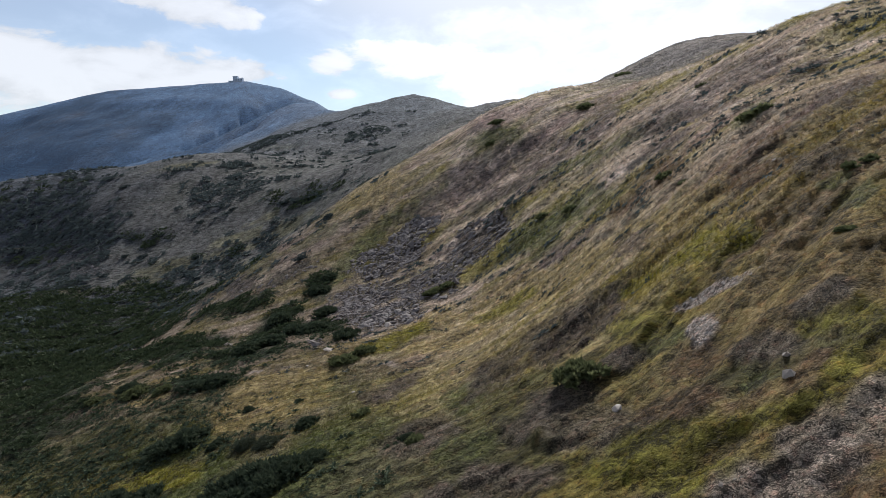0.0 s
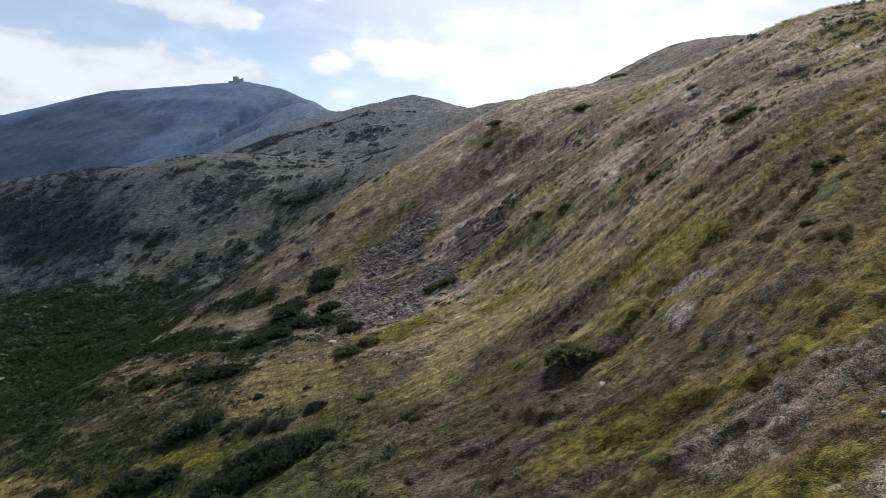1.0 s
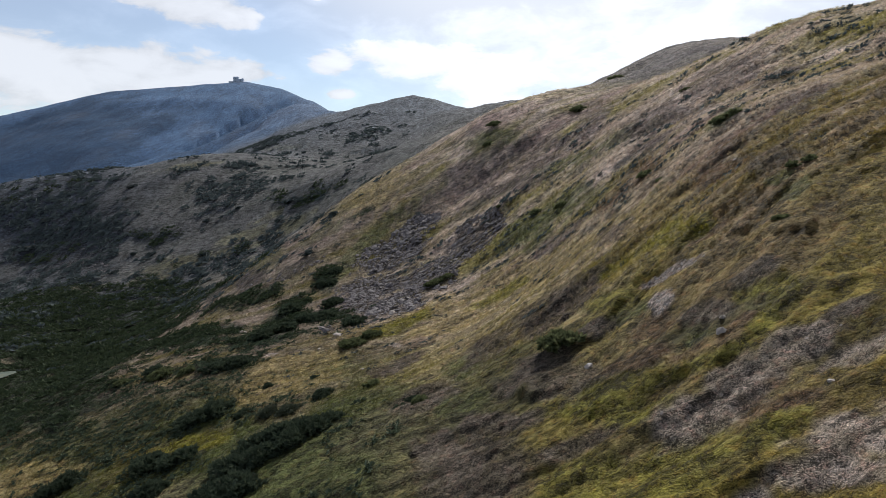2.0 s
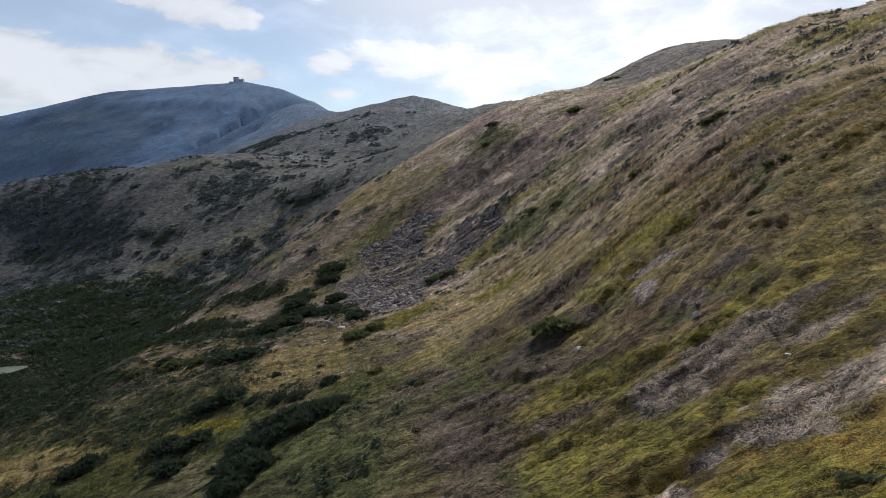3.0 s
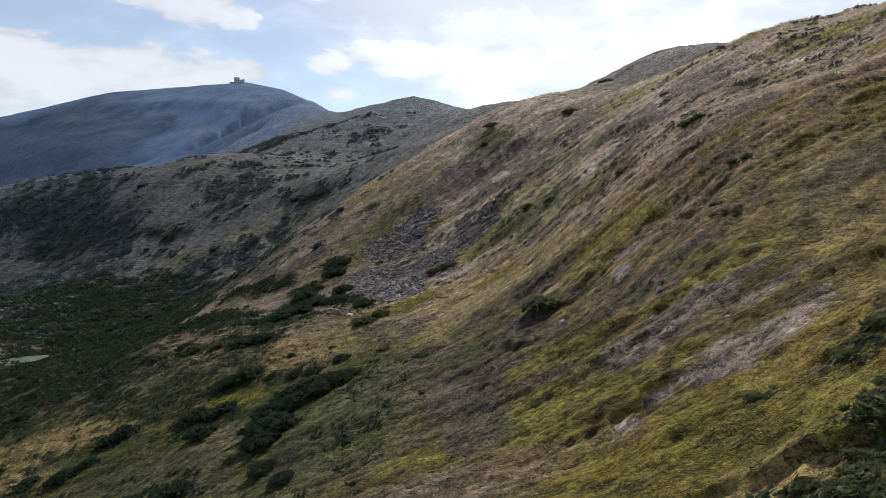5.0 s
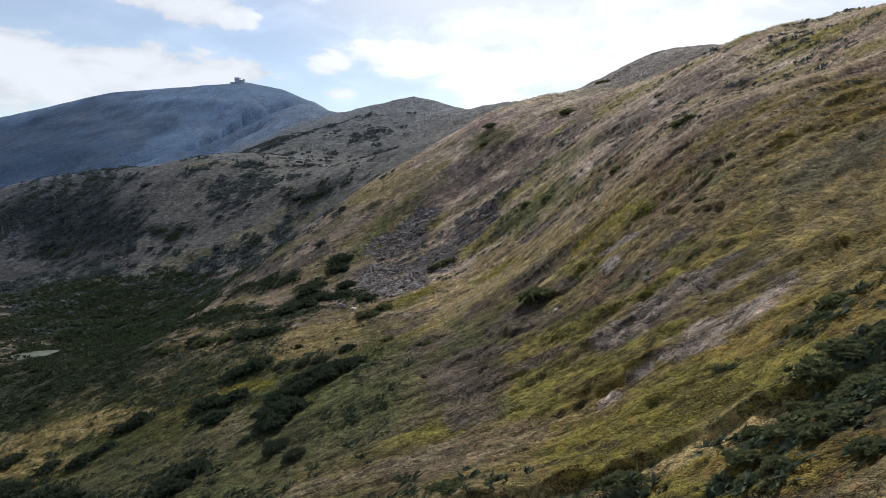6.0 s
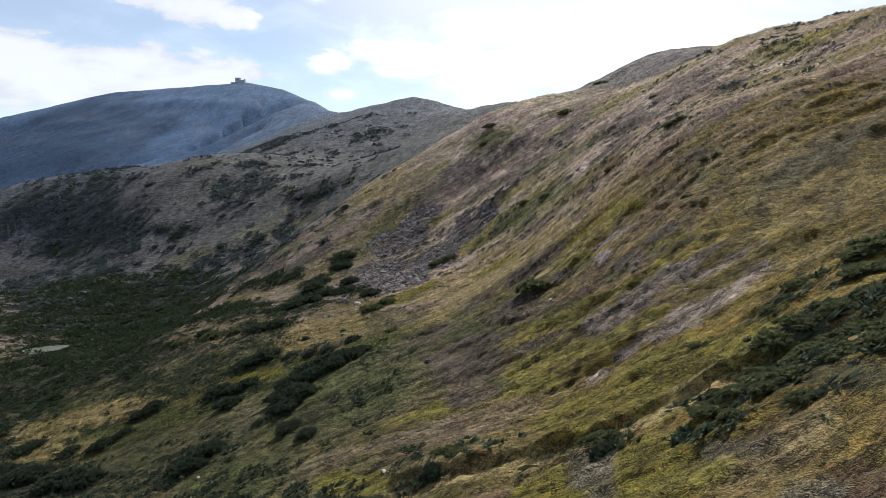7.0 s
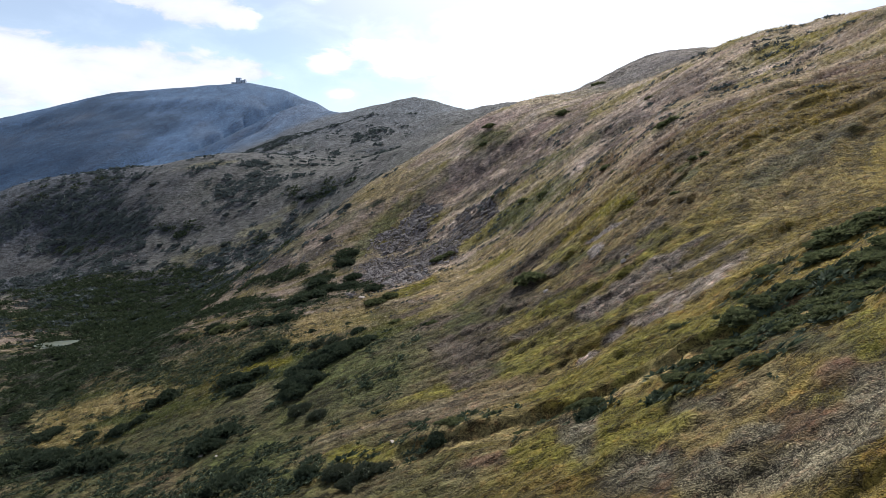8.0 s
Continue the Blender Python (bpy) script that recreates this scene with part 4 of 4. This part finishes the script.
RUNNEL_PINES = [
    (20.5, -3.2, 1.6), (15.7, 0.7, 1.0), (22.0, 3.0, 2.0), (23.7, -0.0, 2.2), (17.2, -1.0, 1.6),
    (27.3, -2.1, 2.4), (26.6, -0.3, 1.5), (16.0, -1.5, 1.3), (21.0, -0.2, 2.1), (23.4, -3.0, 2.0), (18.2, -2.6, 1.6),
    (22.4, -0.3, 1.9), (26.0, -3.0, 1.9), (13.9, -1.9, 1.4),
    (20.0, 2.3, 2.4), (16.7, -3.0, 1.4), (21.9, -4.3, 2.0), (23.9, -4.1, 1.4), (18.6, 0.3, 1.8),
    (21.2, -2.7, 1.7), (27.2, 1.7, 1.7), (26.2, 2.5, 1.8), (30.5, 2.2, 2.3), (29.5, 1.7, 1.5),
    (25.1, -2.0, 1.5), (24.6, 0.2, 1.7), (23.8, 2.7, 2.0), (24.5, -2.1, 1.5),
    (28.4, 2.1, 2.2), (19.4, -0.6, 1.5), (25.4, 0.1, 1.7), (20.1, -0.5, 1.6), (14.7, -1.2, 1.2),
    (28.4, 0.3, 1.5), (9.5, 2.5, 2.1), (7.9, 3.1, 1.0), (3.0, 9.2, 1.4), (-0.5, 10.6, 1.9),
    (24.6, 11.4, 1.5), (27.4, 13.0, 1.7), (27.7, 11.4, 1.5), (26.0, 12.3, 1.3), (13.4, -3.8, 1.0), (12.7, -2.3, 0.9),
    (14.5, -3.8, 1.0), (28.8, 7.4, 2.8), (17.2, -6.0, 1.5), (4.8, 3.3, 0.9), (19.6, 12.9, 0.9),
    (33.0, 11.0, 3.8), (35.3, 10.7, 3.3), (41.5, 19.2, 2.2), (31.2, 11.1, 2.4),
]
WILLOWS = [
    (-24.7, 70.9, 3.1), (-21.4, 69.0, 3.1), (-10.6, 10.1, 2.7), (-7.8, 8.0, 2.9), (-20.7, 38.8, 3.1), (-17.5, 34.9, 2.6), (-6.1, 7.8, 1.9), (-8.9, 7.1, 2.3),
]
PINE_KINDS = [mesh_of("crown", *pine_crown(100 + k, 26, 24, 0.75, 0.46, 0.15), PINE) for k in range(4)]
BROAD_PINES = [mesh_of("crown", *pine_crown(150 + k, 75, 26, 0.85, 0.27, 0.085), PINE) for k in range(5)]
HAZED_PINES = [mesh_of("crown", *pine_crown(180 + k, 40, 10, 0.45, 0.26, 0.13), HAZED_NEEDLES) for k in range(4)]
DARK_PINES = [mesh_of("crown", *pine_crown(170 + k, 80, 24, 0.82, 0.25, 0.085), SCRUB_PINE) for k in range(5)]
WILLOW_KINDS = [mesh_of("crown", *shrub_arrays(200 + k, 700, 0.6, 0.22, 0.10, 0.45), WILLOW) for k in range(2)]
STEMS = [stem_mesh(k) for k in range(6)]


def shrub(name, x, y, wide, seed, kinds, label, category, group, flat=1.0):
    r = np.random.RandomState(seed)
    o = thing(name, x, y, label, category, group)
    if wide > 2.4 and kinds is PINE_KINDS:
        kinds = BROAD_PINES
    crown = part("crown", kinds[seed % len(kinds)], o)
    half = wide / 2
    crown.scale = (half * r.uniform(0.9, 1.15), half * r.uniform(0.85, 1.15), min(half, 2.7 if kinds is DARK_PINES else 2.1) * flat * r.uniform(0.8, 1.2))
    for k in range(3):
        b = part("branch", STEMS[(seed + k) % len(STEMS)], o, "grey crooked branch")
        b.rotation_euler = (0, 0, r.uniform(0, 6.28))
        b.scale = (half * 0.9,) * 3
    g = slope_at(np.array([x]), np.array([y]), 1.5)[0]
    tip = Vector((-0.6 * g[0], -0.6 * g[1], 1)).normalized()
    o.rotation_mode = "QUATERNION"
    o.rotation_quaternion = Vector((0, 0, 1)).rotation_difference(tip) @ Euler((0, 0, r.uniform(0, 6.28))).to_quaternion()
    return o


for k, (x, y, wide) in enumerate(SLOPE_PINES):
    big = "broad dark green dwarf pine cushion on the grass slope" if wide > 3 else "small dark green dwarf pine tuft on the grass slope"
    shrub("dwarf_pine", x, y + 0.2 * wide, wide, 10 + k, PINE_KINDS, big, "shrub", "dwarf pines on the slope")
for k, (x, y, wide) in enumerate(FOOT_PINES + BANK_PINES):
    shrub("dwarf_pine", x, y - 0.1 * wide, 1.05 * wide, 60 + k, DARK_PINES, "dark green dwarf pine bank at the foot of the slope", "shrub", "dwarf pines at the foot")
for k, (x, y, wide) in enumerate(SPUR_PINES):
    shrub("dwarf_pine", x, y, 0.6 * wide, 230 + k, HAZED_PINES, "flat dwarf pine patch on the far spur, coloured pale for haze", "shrub", "dwarf pines on the spur")
for k, (x, y, wide) in enumerate(RUNNEL_PINES):
    big = "dense spreading dark green dwarf pine on the hillside" if wide > 3 else "low dark green dwarf pine beside the grassy runnel"
    shrub("dwarf_pine", x, y - 0.1 * wide, wide * 1.25, 90 + k, BROAD_PINES, big, "shrub", "dwarf pines by the runnel", 0.58)
for k, (x, y, wide) in enumerate(WILLOWS):
    shrub("willow_shrub", x, y + 0.2 * wide, wide, 130 + k, WILLOW_KINDS, "low grey-green willow shrub among the grass", "shrub", "willow shrubs")


# ---- the closed carpet of dwarf pine in the basin ----
def carpet():
    r = np.random.RandomState(5)
    x, y = r.uniform(-330, 20, 60000), r.uniform(15, 420, 60000)
    c = spot("SCRUB", x, y, 0.45)
    c = np.where(y > 285, 0.3 * c, c)
    c = c * (1 - patch(x, y, [TARN], 0.2, 61)) * (1 - 0.9 * spot("BARE", x, y, 0.3)) * (1 - 0.7 * spot("SCREE", x, y, 0.3))
    near = np.clip(130 / np.hypot(x, y + 20), 0.25, 1)
    keep = np.flatnonzero(r.uniform(size=len(x)) < c * near * 0.5)[:3200]
    x, y = x[keep], y[keep]
    size = r.uniform(0.8, 2.9, len(x)) * np.clip(np.hypot(x, y) / 140, 0.8, 1.8)
    sizes = np.stack([size * r.uniform(0.9, 1.4, len(x)), size * r.uniform(0.8, 1.1, len(x)), size * r.uniform(0.35, 0.85, len(x))], -1)
    co, tris = pine_crown(300, 14, 8, 0.62, 0.36, 0.13, 1, False)
    at = np.stack([x, y, ground_height(x, y) - 0.15], -1)
    co, tris = spread_out(co, tris, at, r.uniform(0, 6.28, len(x)), sizes, slope_at(x, y, 2.0))
    o = new("pine_scrub", mesh_of("pine_scrub", co, tris, CARPET_PINE))
    tagged(o, "dense dark green dwarf pine scrub filling the basin", "scrub", kind="stuff")


carpet()


def strewn_scrub():
    """Small shrubs, coloured grey for haze, scattered over the spur and the upper slope."""
    r = np.random.RandomState(8)
    x, y = r.uniform(-330, 130, 90000), r.uniform(60, 560, 90000)
    spur = np.clip((y - np.minimum(235 + 0.6 * x, 260)) / 22, 0, 1)
    w = spur * np.clip(2.2 * (cloudy(x, y, 42, 56, 5, 0.6) + 0.02), 0.02, 0.3) * np.clip((-25 - x) / 30, 0, 1)
    w = w + (1 - spur) * np.clip((x + 30) / 20, 0, 1) * np.clip(1.5 * (cloudy(0.6 * x, down_slope(x, y), 24, 77, 4, 0.65) + 0.02), 0.015, 0.3) * np.clip((y - 60) / 30, 0, 1) * np.clip((190 - y) / 40, 0, 1)
    w = w + 0.10 * np.clip((-20 - x) / 20, 0, 1) * np.clip((y - 150) / 20, 0, 1) * (1 - spur)
    keep = np.flatnonzero(r.uniform(size=len(x)) < w * (1 - spot("SCREE", x, y, 0.3)))[:5200]
    x, y = x[keep], y[keep]
    size = r.uniform(0.3, 1.15, len(x)) ** 1.5 * np.clip(np.hypot(x, y) / 120, 0.7, 2.6)
    sizes = np.stack([size * r.uniform(0.9, 1.6, len(x)), size * r.uniform(0.8, 1.2, len(x)), size * r.uniform(0.4, 0.8, len(x))], -1)
    co, tris = pine_crown(320, 5, 5, 0.6, 0.75, 0.42, 1, False)
    at = np.stack([x, y, ground_height(x, y) - 0.1], -1)
    co, tris = spread_out(co, tris, at, r.uniform(0, 6.28, len(x)), sizes, slope_at(x, y, 2.0))
    tagged(new("strewn_scrub", mesh_of("strewn_scrub", co, tris, HAZED_NEEDLES)), "small shrubs, coloured grey for haze, strewn over the stony spur and hillside", "scrub", kind="stuff")


strewn_scrub()


def low_juniper():
    """Small low cushions strewn over the foot of the slope."""
    r = np.random.RandomState(6)
    x, y = r.uniform(-90, 10, 26000), r.uniform(-5, 130, 26000)
    w = np.clip(2.6 * (cloudy(x, y + 0.3 * x, 9, 74, 4, 0.6) + 0.16), 0, 1) * np.clip((4 - x - 0.15 * y) / 25, 0, 1)
    w = w * (1 - 0.85 * spot("STRAW", x, y, 0.4)) * (1 - spot("BARE", x, y, 0.3)) * (1 - 0.7 * spot("LUSH", x, y, 0.4))
    keep = np.flatnonzero(r.uniform(size=len(x)) < 0.6 * w)[:4200]
    x, y = x[keep], y[keep]
    fringe = np.array([(px + r.normal() * 1.1, py - 0.4 + r.normal() * 0.8) for px, py, wide in RUNNEL_PINES + FOOT_PINES + BANK_PINES for _ in range(int(3 * wide))])
    x, y = np.concatenate([x, fringe[:, 0]]), np.concatenate([y, fringe[:, 1]])
    size = r.uniform(0.3, 0.95, len(x))
    sizes = np.stack([size * r.uniform(0.9, 1.5, len(x)), size * r.uniform(0.8, 1.1, len(x)), size * r.uniform(0.4, 0.7, len(x))], -1)
    co, tris = pine_crown(310, 6, 7, 0.7, 0.62, 0.26, 1, False)
    at = np.stack([x, y, ground_height(x, y) - 0.08], -1)
    co, tris = spread_out(co, tris, at, r.uniform(0, 6.28, len(x)), sizes, slope_at(x, y))
    tagged(new("low_juniper", mesh_of("low_juniper", co, tris, SCRUB_PINE)), "low dark green juniper cushions strewn through the grass", "scrub", kind="stuff")


low_juniper()


# ---- grass tussocks and heath tufts ----
def tufts(name, label, seed, count, choose, blades_each, tall, wide, splay, brighter, start=-28.0):
    r = np.random.RandomState(seed)
    n = int(count * (2.6 if name != "heath_tufts" else 6))
    far = r.uniform(0, 1, n) ** (1.8 if start < 0 else 1.2)
    y = start + (262 - start) * far
    x = r.uniform(-1, 1, n) * (62 + 0.35 * np.maximum(y, 0)) + 8
    keep = np.flatnonzero(r.uniform(size=n) < choose(x, y) * np.clip((262 - y) / 120, 0, 1))[:count]
    x, y = x[keep], y[keep]
    a = r.uniform(0, 6.28, blades_each)
    lean = splay * r.uniform(0.4, 1.0, blades_each)
    foot = np.stack([0.6 * np.cos(a) * r.uniform(0, 1, blades_each), 0.6 * np.sin(a) * r.uniform(0, 1, blades_each), np.full(blades_each, -0.15)], -1)
    tip = foot + np.stack([np.cos(a) * lean, np.sin(a) * lean, r.uniform(0.6, 1.1, blades_each)], -1)
    across = np.stack([-np.sin(a), np.cos(a), 0 * a], -1) * wide / 2
    mid = foot * 0.4 + tip * 0.6 + (0, 0, 0.16)
    co = np.stack([foot, mid + across, tip, mid - across], 1).reshape(-1, 3)
    k = 4 * np.arange(blades_each)[:, None]
    tris = np.concatenate([k + [0, 1, 2], k + [0, 2, 3]])
    s = tall * r.uniform(0.6, 1.35, len(x)) * np.clip(0.45 + np.hypot(x, y + 30) / 110, 0.55, 2.2)
    at = np.stack([x, y, ground_height(x, y)], -1)
    g = slope_at(x, y)
    out, t = spread_out(co, tris, at, r.uniform(0, 6.28, len(x)), np.stack([s * 1.2, s * 1.2, s], -1), g)
    # the tips hang down the slope
    rise = np.maximum((out.reshape(len(x), -1, 3)[..., 2] - at[:, None, 2]), 0)
    out = (out.reshape(len(x), -1, 3) + np.concatenate([-0.9 * g[:, None, :] * rise[..., None], 0 * rise[..., None]], -1)).reshape(-1, 3)
    me = mesh_of(name, out, t, BLADES)
    # Same colour as the ground, its painted haze blue included.
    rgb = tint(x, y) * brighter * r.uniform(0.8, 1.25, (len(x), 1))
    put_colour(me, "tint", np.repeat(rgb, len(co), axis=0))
    return tagged(new(name, me), label, "grass", kind="stuff")


def grassy(x, y):
    c = cover(x, y)
    return np.clip(0.75 - 0.8 * c["HEATH"] - c["SCREE"] - 0.9 * c["BARE"] - 0.8 * c["SCRUB"] + 0.2 * c["LUSH"] + 0.4 * cloudy(x, y, 3, 71, 2), 0, 1)


def heathy(x, y):
    return np.clip(1.3 * np.maximum(np.maximum(spot("HEATH", x, y), spot("GREYGREEN", x, y)), spot("WIRY", x, y)) + 0.5 * spot("RUST", x, y, 0.45) + 0.05, 0, 1)


tufts("grass_tussocks", "yellow-green and straw-coloured mountain grass in tussocks", 21, 70000, grassy, 5, 0.15, 0.17, 0.75, 1.02)
tufts("tall_tussocks", "long tawny grass in tussocks over the open hillside", 23, 36000, grassy, 4, 0.25, 0.26, 0.8, 1.15, 58.0)
tufts("heath_tufts", "grey-brown wiry heath with pale dry tips", 22, 36000, heathy, 6, 0.12, 0.22, 0.9, 1.05)


# ---- stones ----
def stone_mesh(seed, flat, mat):
    """An angular block: a small ball cut by a few planes."""
    r = np.random.RandomState(seed)
    bm = bmesh.new()
    bmesh.ops.create_icosphere(bm, subdivisions=1, radius=1.0)
    for _ in range(7):
        way = Vector(r.normal(size=3)).normalized()
        reach = r.uniform(0.45, 0.85)
        for v in bm.verts:
            over = v.co.dot(way) - reach
            if over > 0:
                v.co -= way * over
    for v in bm.verts:
        v.co = Vector((v.co.x * r.uniform(0.97, 1.03), v.co.y * 0.8, v.co.z * flat))
    me = bpy.data.meshes.new("stone")
    bm.to_mesh(me)
    bm.free()
    me.materials.append(mat)
    return me


SCREE_KINDS = [stone_mesh(400 + k, 0.5, SLATE) for k in range(6)]
BOULDER_KINDS = [stone_mesh(420 + k, 0.65, PALE_STONE) for k in range(4)]


def arrays_of(me):
    co = np.array([v.co[:] for v in me.vertices])
    tris = np.array([p.vertices[:] for p in me.polygons])
    return co, tris


def lay(o, x, y, r, size, sink, height, g):
    o.location = (x, y, height - sink * size * 0.4)
    o.rotation_euler = (math.atan(g[1]) + r.normal() * 0.3, -math.atan(g[0]) + r.normal() * 0.3, r.uniform(0, 6.28))
    o.scale = (size * r.uniform(0.8, 1.5), size * r.uniform(0.8, 1.2), size * r.uniform(0.7, 1.1))


def scree_field():
    """Loose angular stones below the rock bands; the nearest 300 singly, the rest together."""
    r = np.random.RandomState(31)
    x, y = np.concatenate([r.uniform(-38, 28, 36000), r.uniform(-215, 50, 40000)]), np.concatenate([r.uniform(104, 186, 36000), r.uniform(100, 360, 40000)])
    w = spot("SCREE", x, y, 0.5) * (0.6 + 0.6 * cloudy(x, y, 9, 72, 3))
    w = w * np.where(y > 186, 0.5, 0.6)
    keep = np.flatnonzero(r.uniform(size=len(x)) < w)
    x, y = x[keep], y[keep]
    size = r.uniform(0.16, 0.50, len(x)) * np.where(r.uniform(size=len(x)) < 0.12, 1.9, 1.0) * np.where(y > 170, 1.3, 1.0)
    order = np.argsort(y + 0.3 * np.abs(x) - 12 * size)
    root = new("scree_field")
    root.location = (-8, 140, on_ground(-8, 140))
    tagged(root, "grey-purple scree of angular loose stones on grass", "scree")
    bpy.context.view_layer.update()
    back = root.matrix_world.inverted()
    first = order[:300]
    heights, slopes = ground_height(x[first], y[first]), slope_at(x[first], y[first])
    for k, h, g in zip(first, heights, slopes):
        s = new("stone", SCREE_KINDS[k % 6])
        s.parent, s.matrix_parent_inverse = root, back
        lay(s, x[k], y[k], r, float(size[k]) * 1.25, 0.1, float(h), g)
    rest = order[300:8000]
    co_all, tri_all, start = [], [], 0
    for kind in range(6):
        k = rest[kind::6]
        co, tris = arrays_of(SCREE_KINDS[kind])
        at = np.stack([x[k], y[k], ground_height(x[k], y[k]) + 0.02], -1)
        s = size[k][:, None] * np.stack([r.uniform(0.8, 1.6, len(k)), r.uniform(0.8, 1.3, len(k)), r.uniform(0.6, 1.3, len(k))], -1)
        c, t = spread_out(co, tris, at, r.uniform(0, 6.28, len(k)), s, slope_at(x[k], y[k]) + r.normal(size=(len(k), 2)) * 0.3)
        co_all.append(c)
        tri_all.append(t + start)
        start += len(c)
    o = new("loose_stones", mesh_of("loose_stones", np.concatenate(co_all), np.concatenate(tri_all), SLATE))
    o.parent, o.matrix_parent_inverse = root, back
    tagged(o, kind="stuff")


scree_field()

# single stones: x, y, half size
BOULDERS = [(23.6, 40.4, 0.55), (22.3, 37.6, 0.6), (13.6, 45.5, 0.8), (24.5, 27.0, 0.4), (-33.5, 36.8, 0.7), (-31.0, 35.5, 0.35), (-20.5, 107.5, 1.3), (-48, 130, 1.2), (-46, 128, 0.9),
            (-23.5, 101.5, 0.5), (-13.0, 84.0, 0.4), (-11.0, 118.0, 1.2), (-6.0, 117.0, 1.0), (20.6, 48.6, 0.35), (21.3, 49.3, 0.3), (39.0, 72.5, 0.6), (-1.5, 11.5, 0.4), (-5.8, 13.5, 0.5)]
for k, (x, y, s) in enumerate(BOULDERS):
    r = np.random.RandomState(500 + k)
    o = new("boulder", BOULDER_KINDS[k % 4])
    lay(o, x, y, r, s, 0.2, on_ground(x, y), slope_at(np.array([x]), np.array([y]))[0])
    tagged(o, "pale weathered boulder half sunk in the grass", "boulder", "boulders on the slope")


def gravel():
    """Small bare stones in the eroded spots."""
    r = np.random.RandomState(33)
    x, y = r.uniform(-70, 60, 200000), r.uniform(-10, 140, 200000)
    keep = np.flatnonzero(r.uniform(size=len(x)) < np.maximum(spot("BARE", x, y, 0.3), 0.012 * spot("HEATH", x, y, 0.4)))[:4000]
    x, y = x[keep], y[keep]
    co, tris = arrays_of(BOULDER_KINDS[1])
    size = r.uniform(0.05, 0.18, len(x))[:, None] * np.ones((1, 3))
    at = np.stack([x, y, ground_height(x, y) + 0.02], -1)
    co, tris = spread_out(co, tris, at, r.uniform(0, 6.28, len(x)), size, slope_at(x, y))
    tagged(new("gravel", mesh_of("gravel", co, tris, PALE_STONE)), "pale pinkish gravel in small eroded spots", "gravel", kind="stuff")


gravel()


# ---- the tarn ----
def tarn():
    cx, cy, a, b, turn = TARN
    bm = bmesh.new()
    c, s = math.cos(radians(turn)), math.sin(radians(turn))
    level = on_ground(cx, cy) + 0.75
    ring = []
    for k in range(48):
        t = 2 * math.pi * k / 48
        rad = 1 + 0.10 * math.sin(3 * t + 1) + 0.06 * math.sin(5 * t)
        u, v = a * rad * math.cos(t), b * rad * math.sin(t)
        ring.append(bm.verts.new((cx + c * u - s * v, cy + s * u + c * v, level)))
    bm.faces.new(ring)
    me = bpy.data.meshes.new("water")
    bm.to_mesh(me)
    bm.free()
    me.materials.append(still_water())
    tagged(new("water", me), "small shallow tarn with a pale grassy shore", "water", kind="structure")


tarn()


# ---- the old observatory on the summit ----
def block(bm, x0, x1, y0, y1, z0, z1, batter=0.0):
    v = [bm.verts.new((x + (batter if x == x0 else -batter) * (z == z1), y + (batter if y == y0 else -batter) * (z == z1), z))
         for z in (z0, z1) for x, y in ((x0, y0), (x1, y0), (x1, y1), (x0, y1))]
    for q in ((3, 2, 1, 0), (4, 5, 6, 7), (0, 1, 5, 4), (1, 2, 6, 5), (2, 3, 7, 6), (3, 0, 4, 7)):
        bm.faces.new([v[k] for k in q])


def built(name, boxes, mat):
    bm = bmesh.new()
    for b in boxes:
        block(bm, *b)
    me = bpy.data.meshes.new(name)
    bm.to_mesh(me)
    bm.free()
    me.materials.append(mat)
    return me


def observatory():
    # Wall colours lightened and blued to paint in the haze of distance.
    wall = masonry("weathered rubble masonry hazed blue", (0.42, 0.48, 0.58), (0.32, 0.37, 0.46))
    # Black panels stand in for the shade inside the window openings.
    dark, n = material("black panel for window opening")
    n.add("ShaderNodeOutputMaterial", {0: n.add("ShaderNodeBsdfPrincipled", {"Base Color": (0.012, 0.012, 0.014, 1), "Roughness": 0.6})})
    x, y = -558.0, 1694.0
    o = thing("observatory", x, y, "ruined grey stone observatory with a square tower on the summit", "building")
    o.location.z -= 2.5
    tower = part("tower", built("tower", [(-7, 6, -6, 7, 0, 16.5, 0.25), (-7.3, 6.3, -6.3, -5.2, 16.5, 17.6), (-7.3, -6.2, -5.2, 7.3, 16.5, 17.4), (5.2, 6.3, -5.2, 7.3, 16.5, 17.2), (-6.2, 5.2, 6.2, 7.3, 16.5, 17.6)], wall), o)
    wing = part("wing", built("wing", [(6, 19, -5, 8, 0, 11.0, 0.2), (6, 19.2, -5.2, -4.3, 11.0, 11.7), (15.5, 19, -3, 4, 11.0, 13.8, 0.2)], wall), o)
    annex = part("annex", built("annex", [(-20, -7, -4, 5, 0, 5.2, 0.2), (-20.2, -7, -4.2, -3.5, 5.2, 5.7)], wall), o)
    pane = built("window", [(-0.55, 0.55, -0.12, 0.12, 0, 1.6)], dark)
    for owner, columns, rows_, front in ((tower, (-4.5, -0.5, 3.5), (4.0, 8.0, 12.0), -6.0), (wing, (8.5, 12.5, 16.5), (4.0, 7.6), -5.0), (annex, (-17.5, -13.5, -9.5), (2.6,), -4.0)):
        for cx in columns:
            for cz in rows_:
                p = part("window", pane, owner)
                p.location = (cx, front + 0.02 * cz, cz)


observatory()
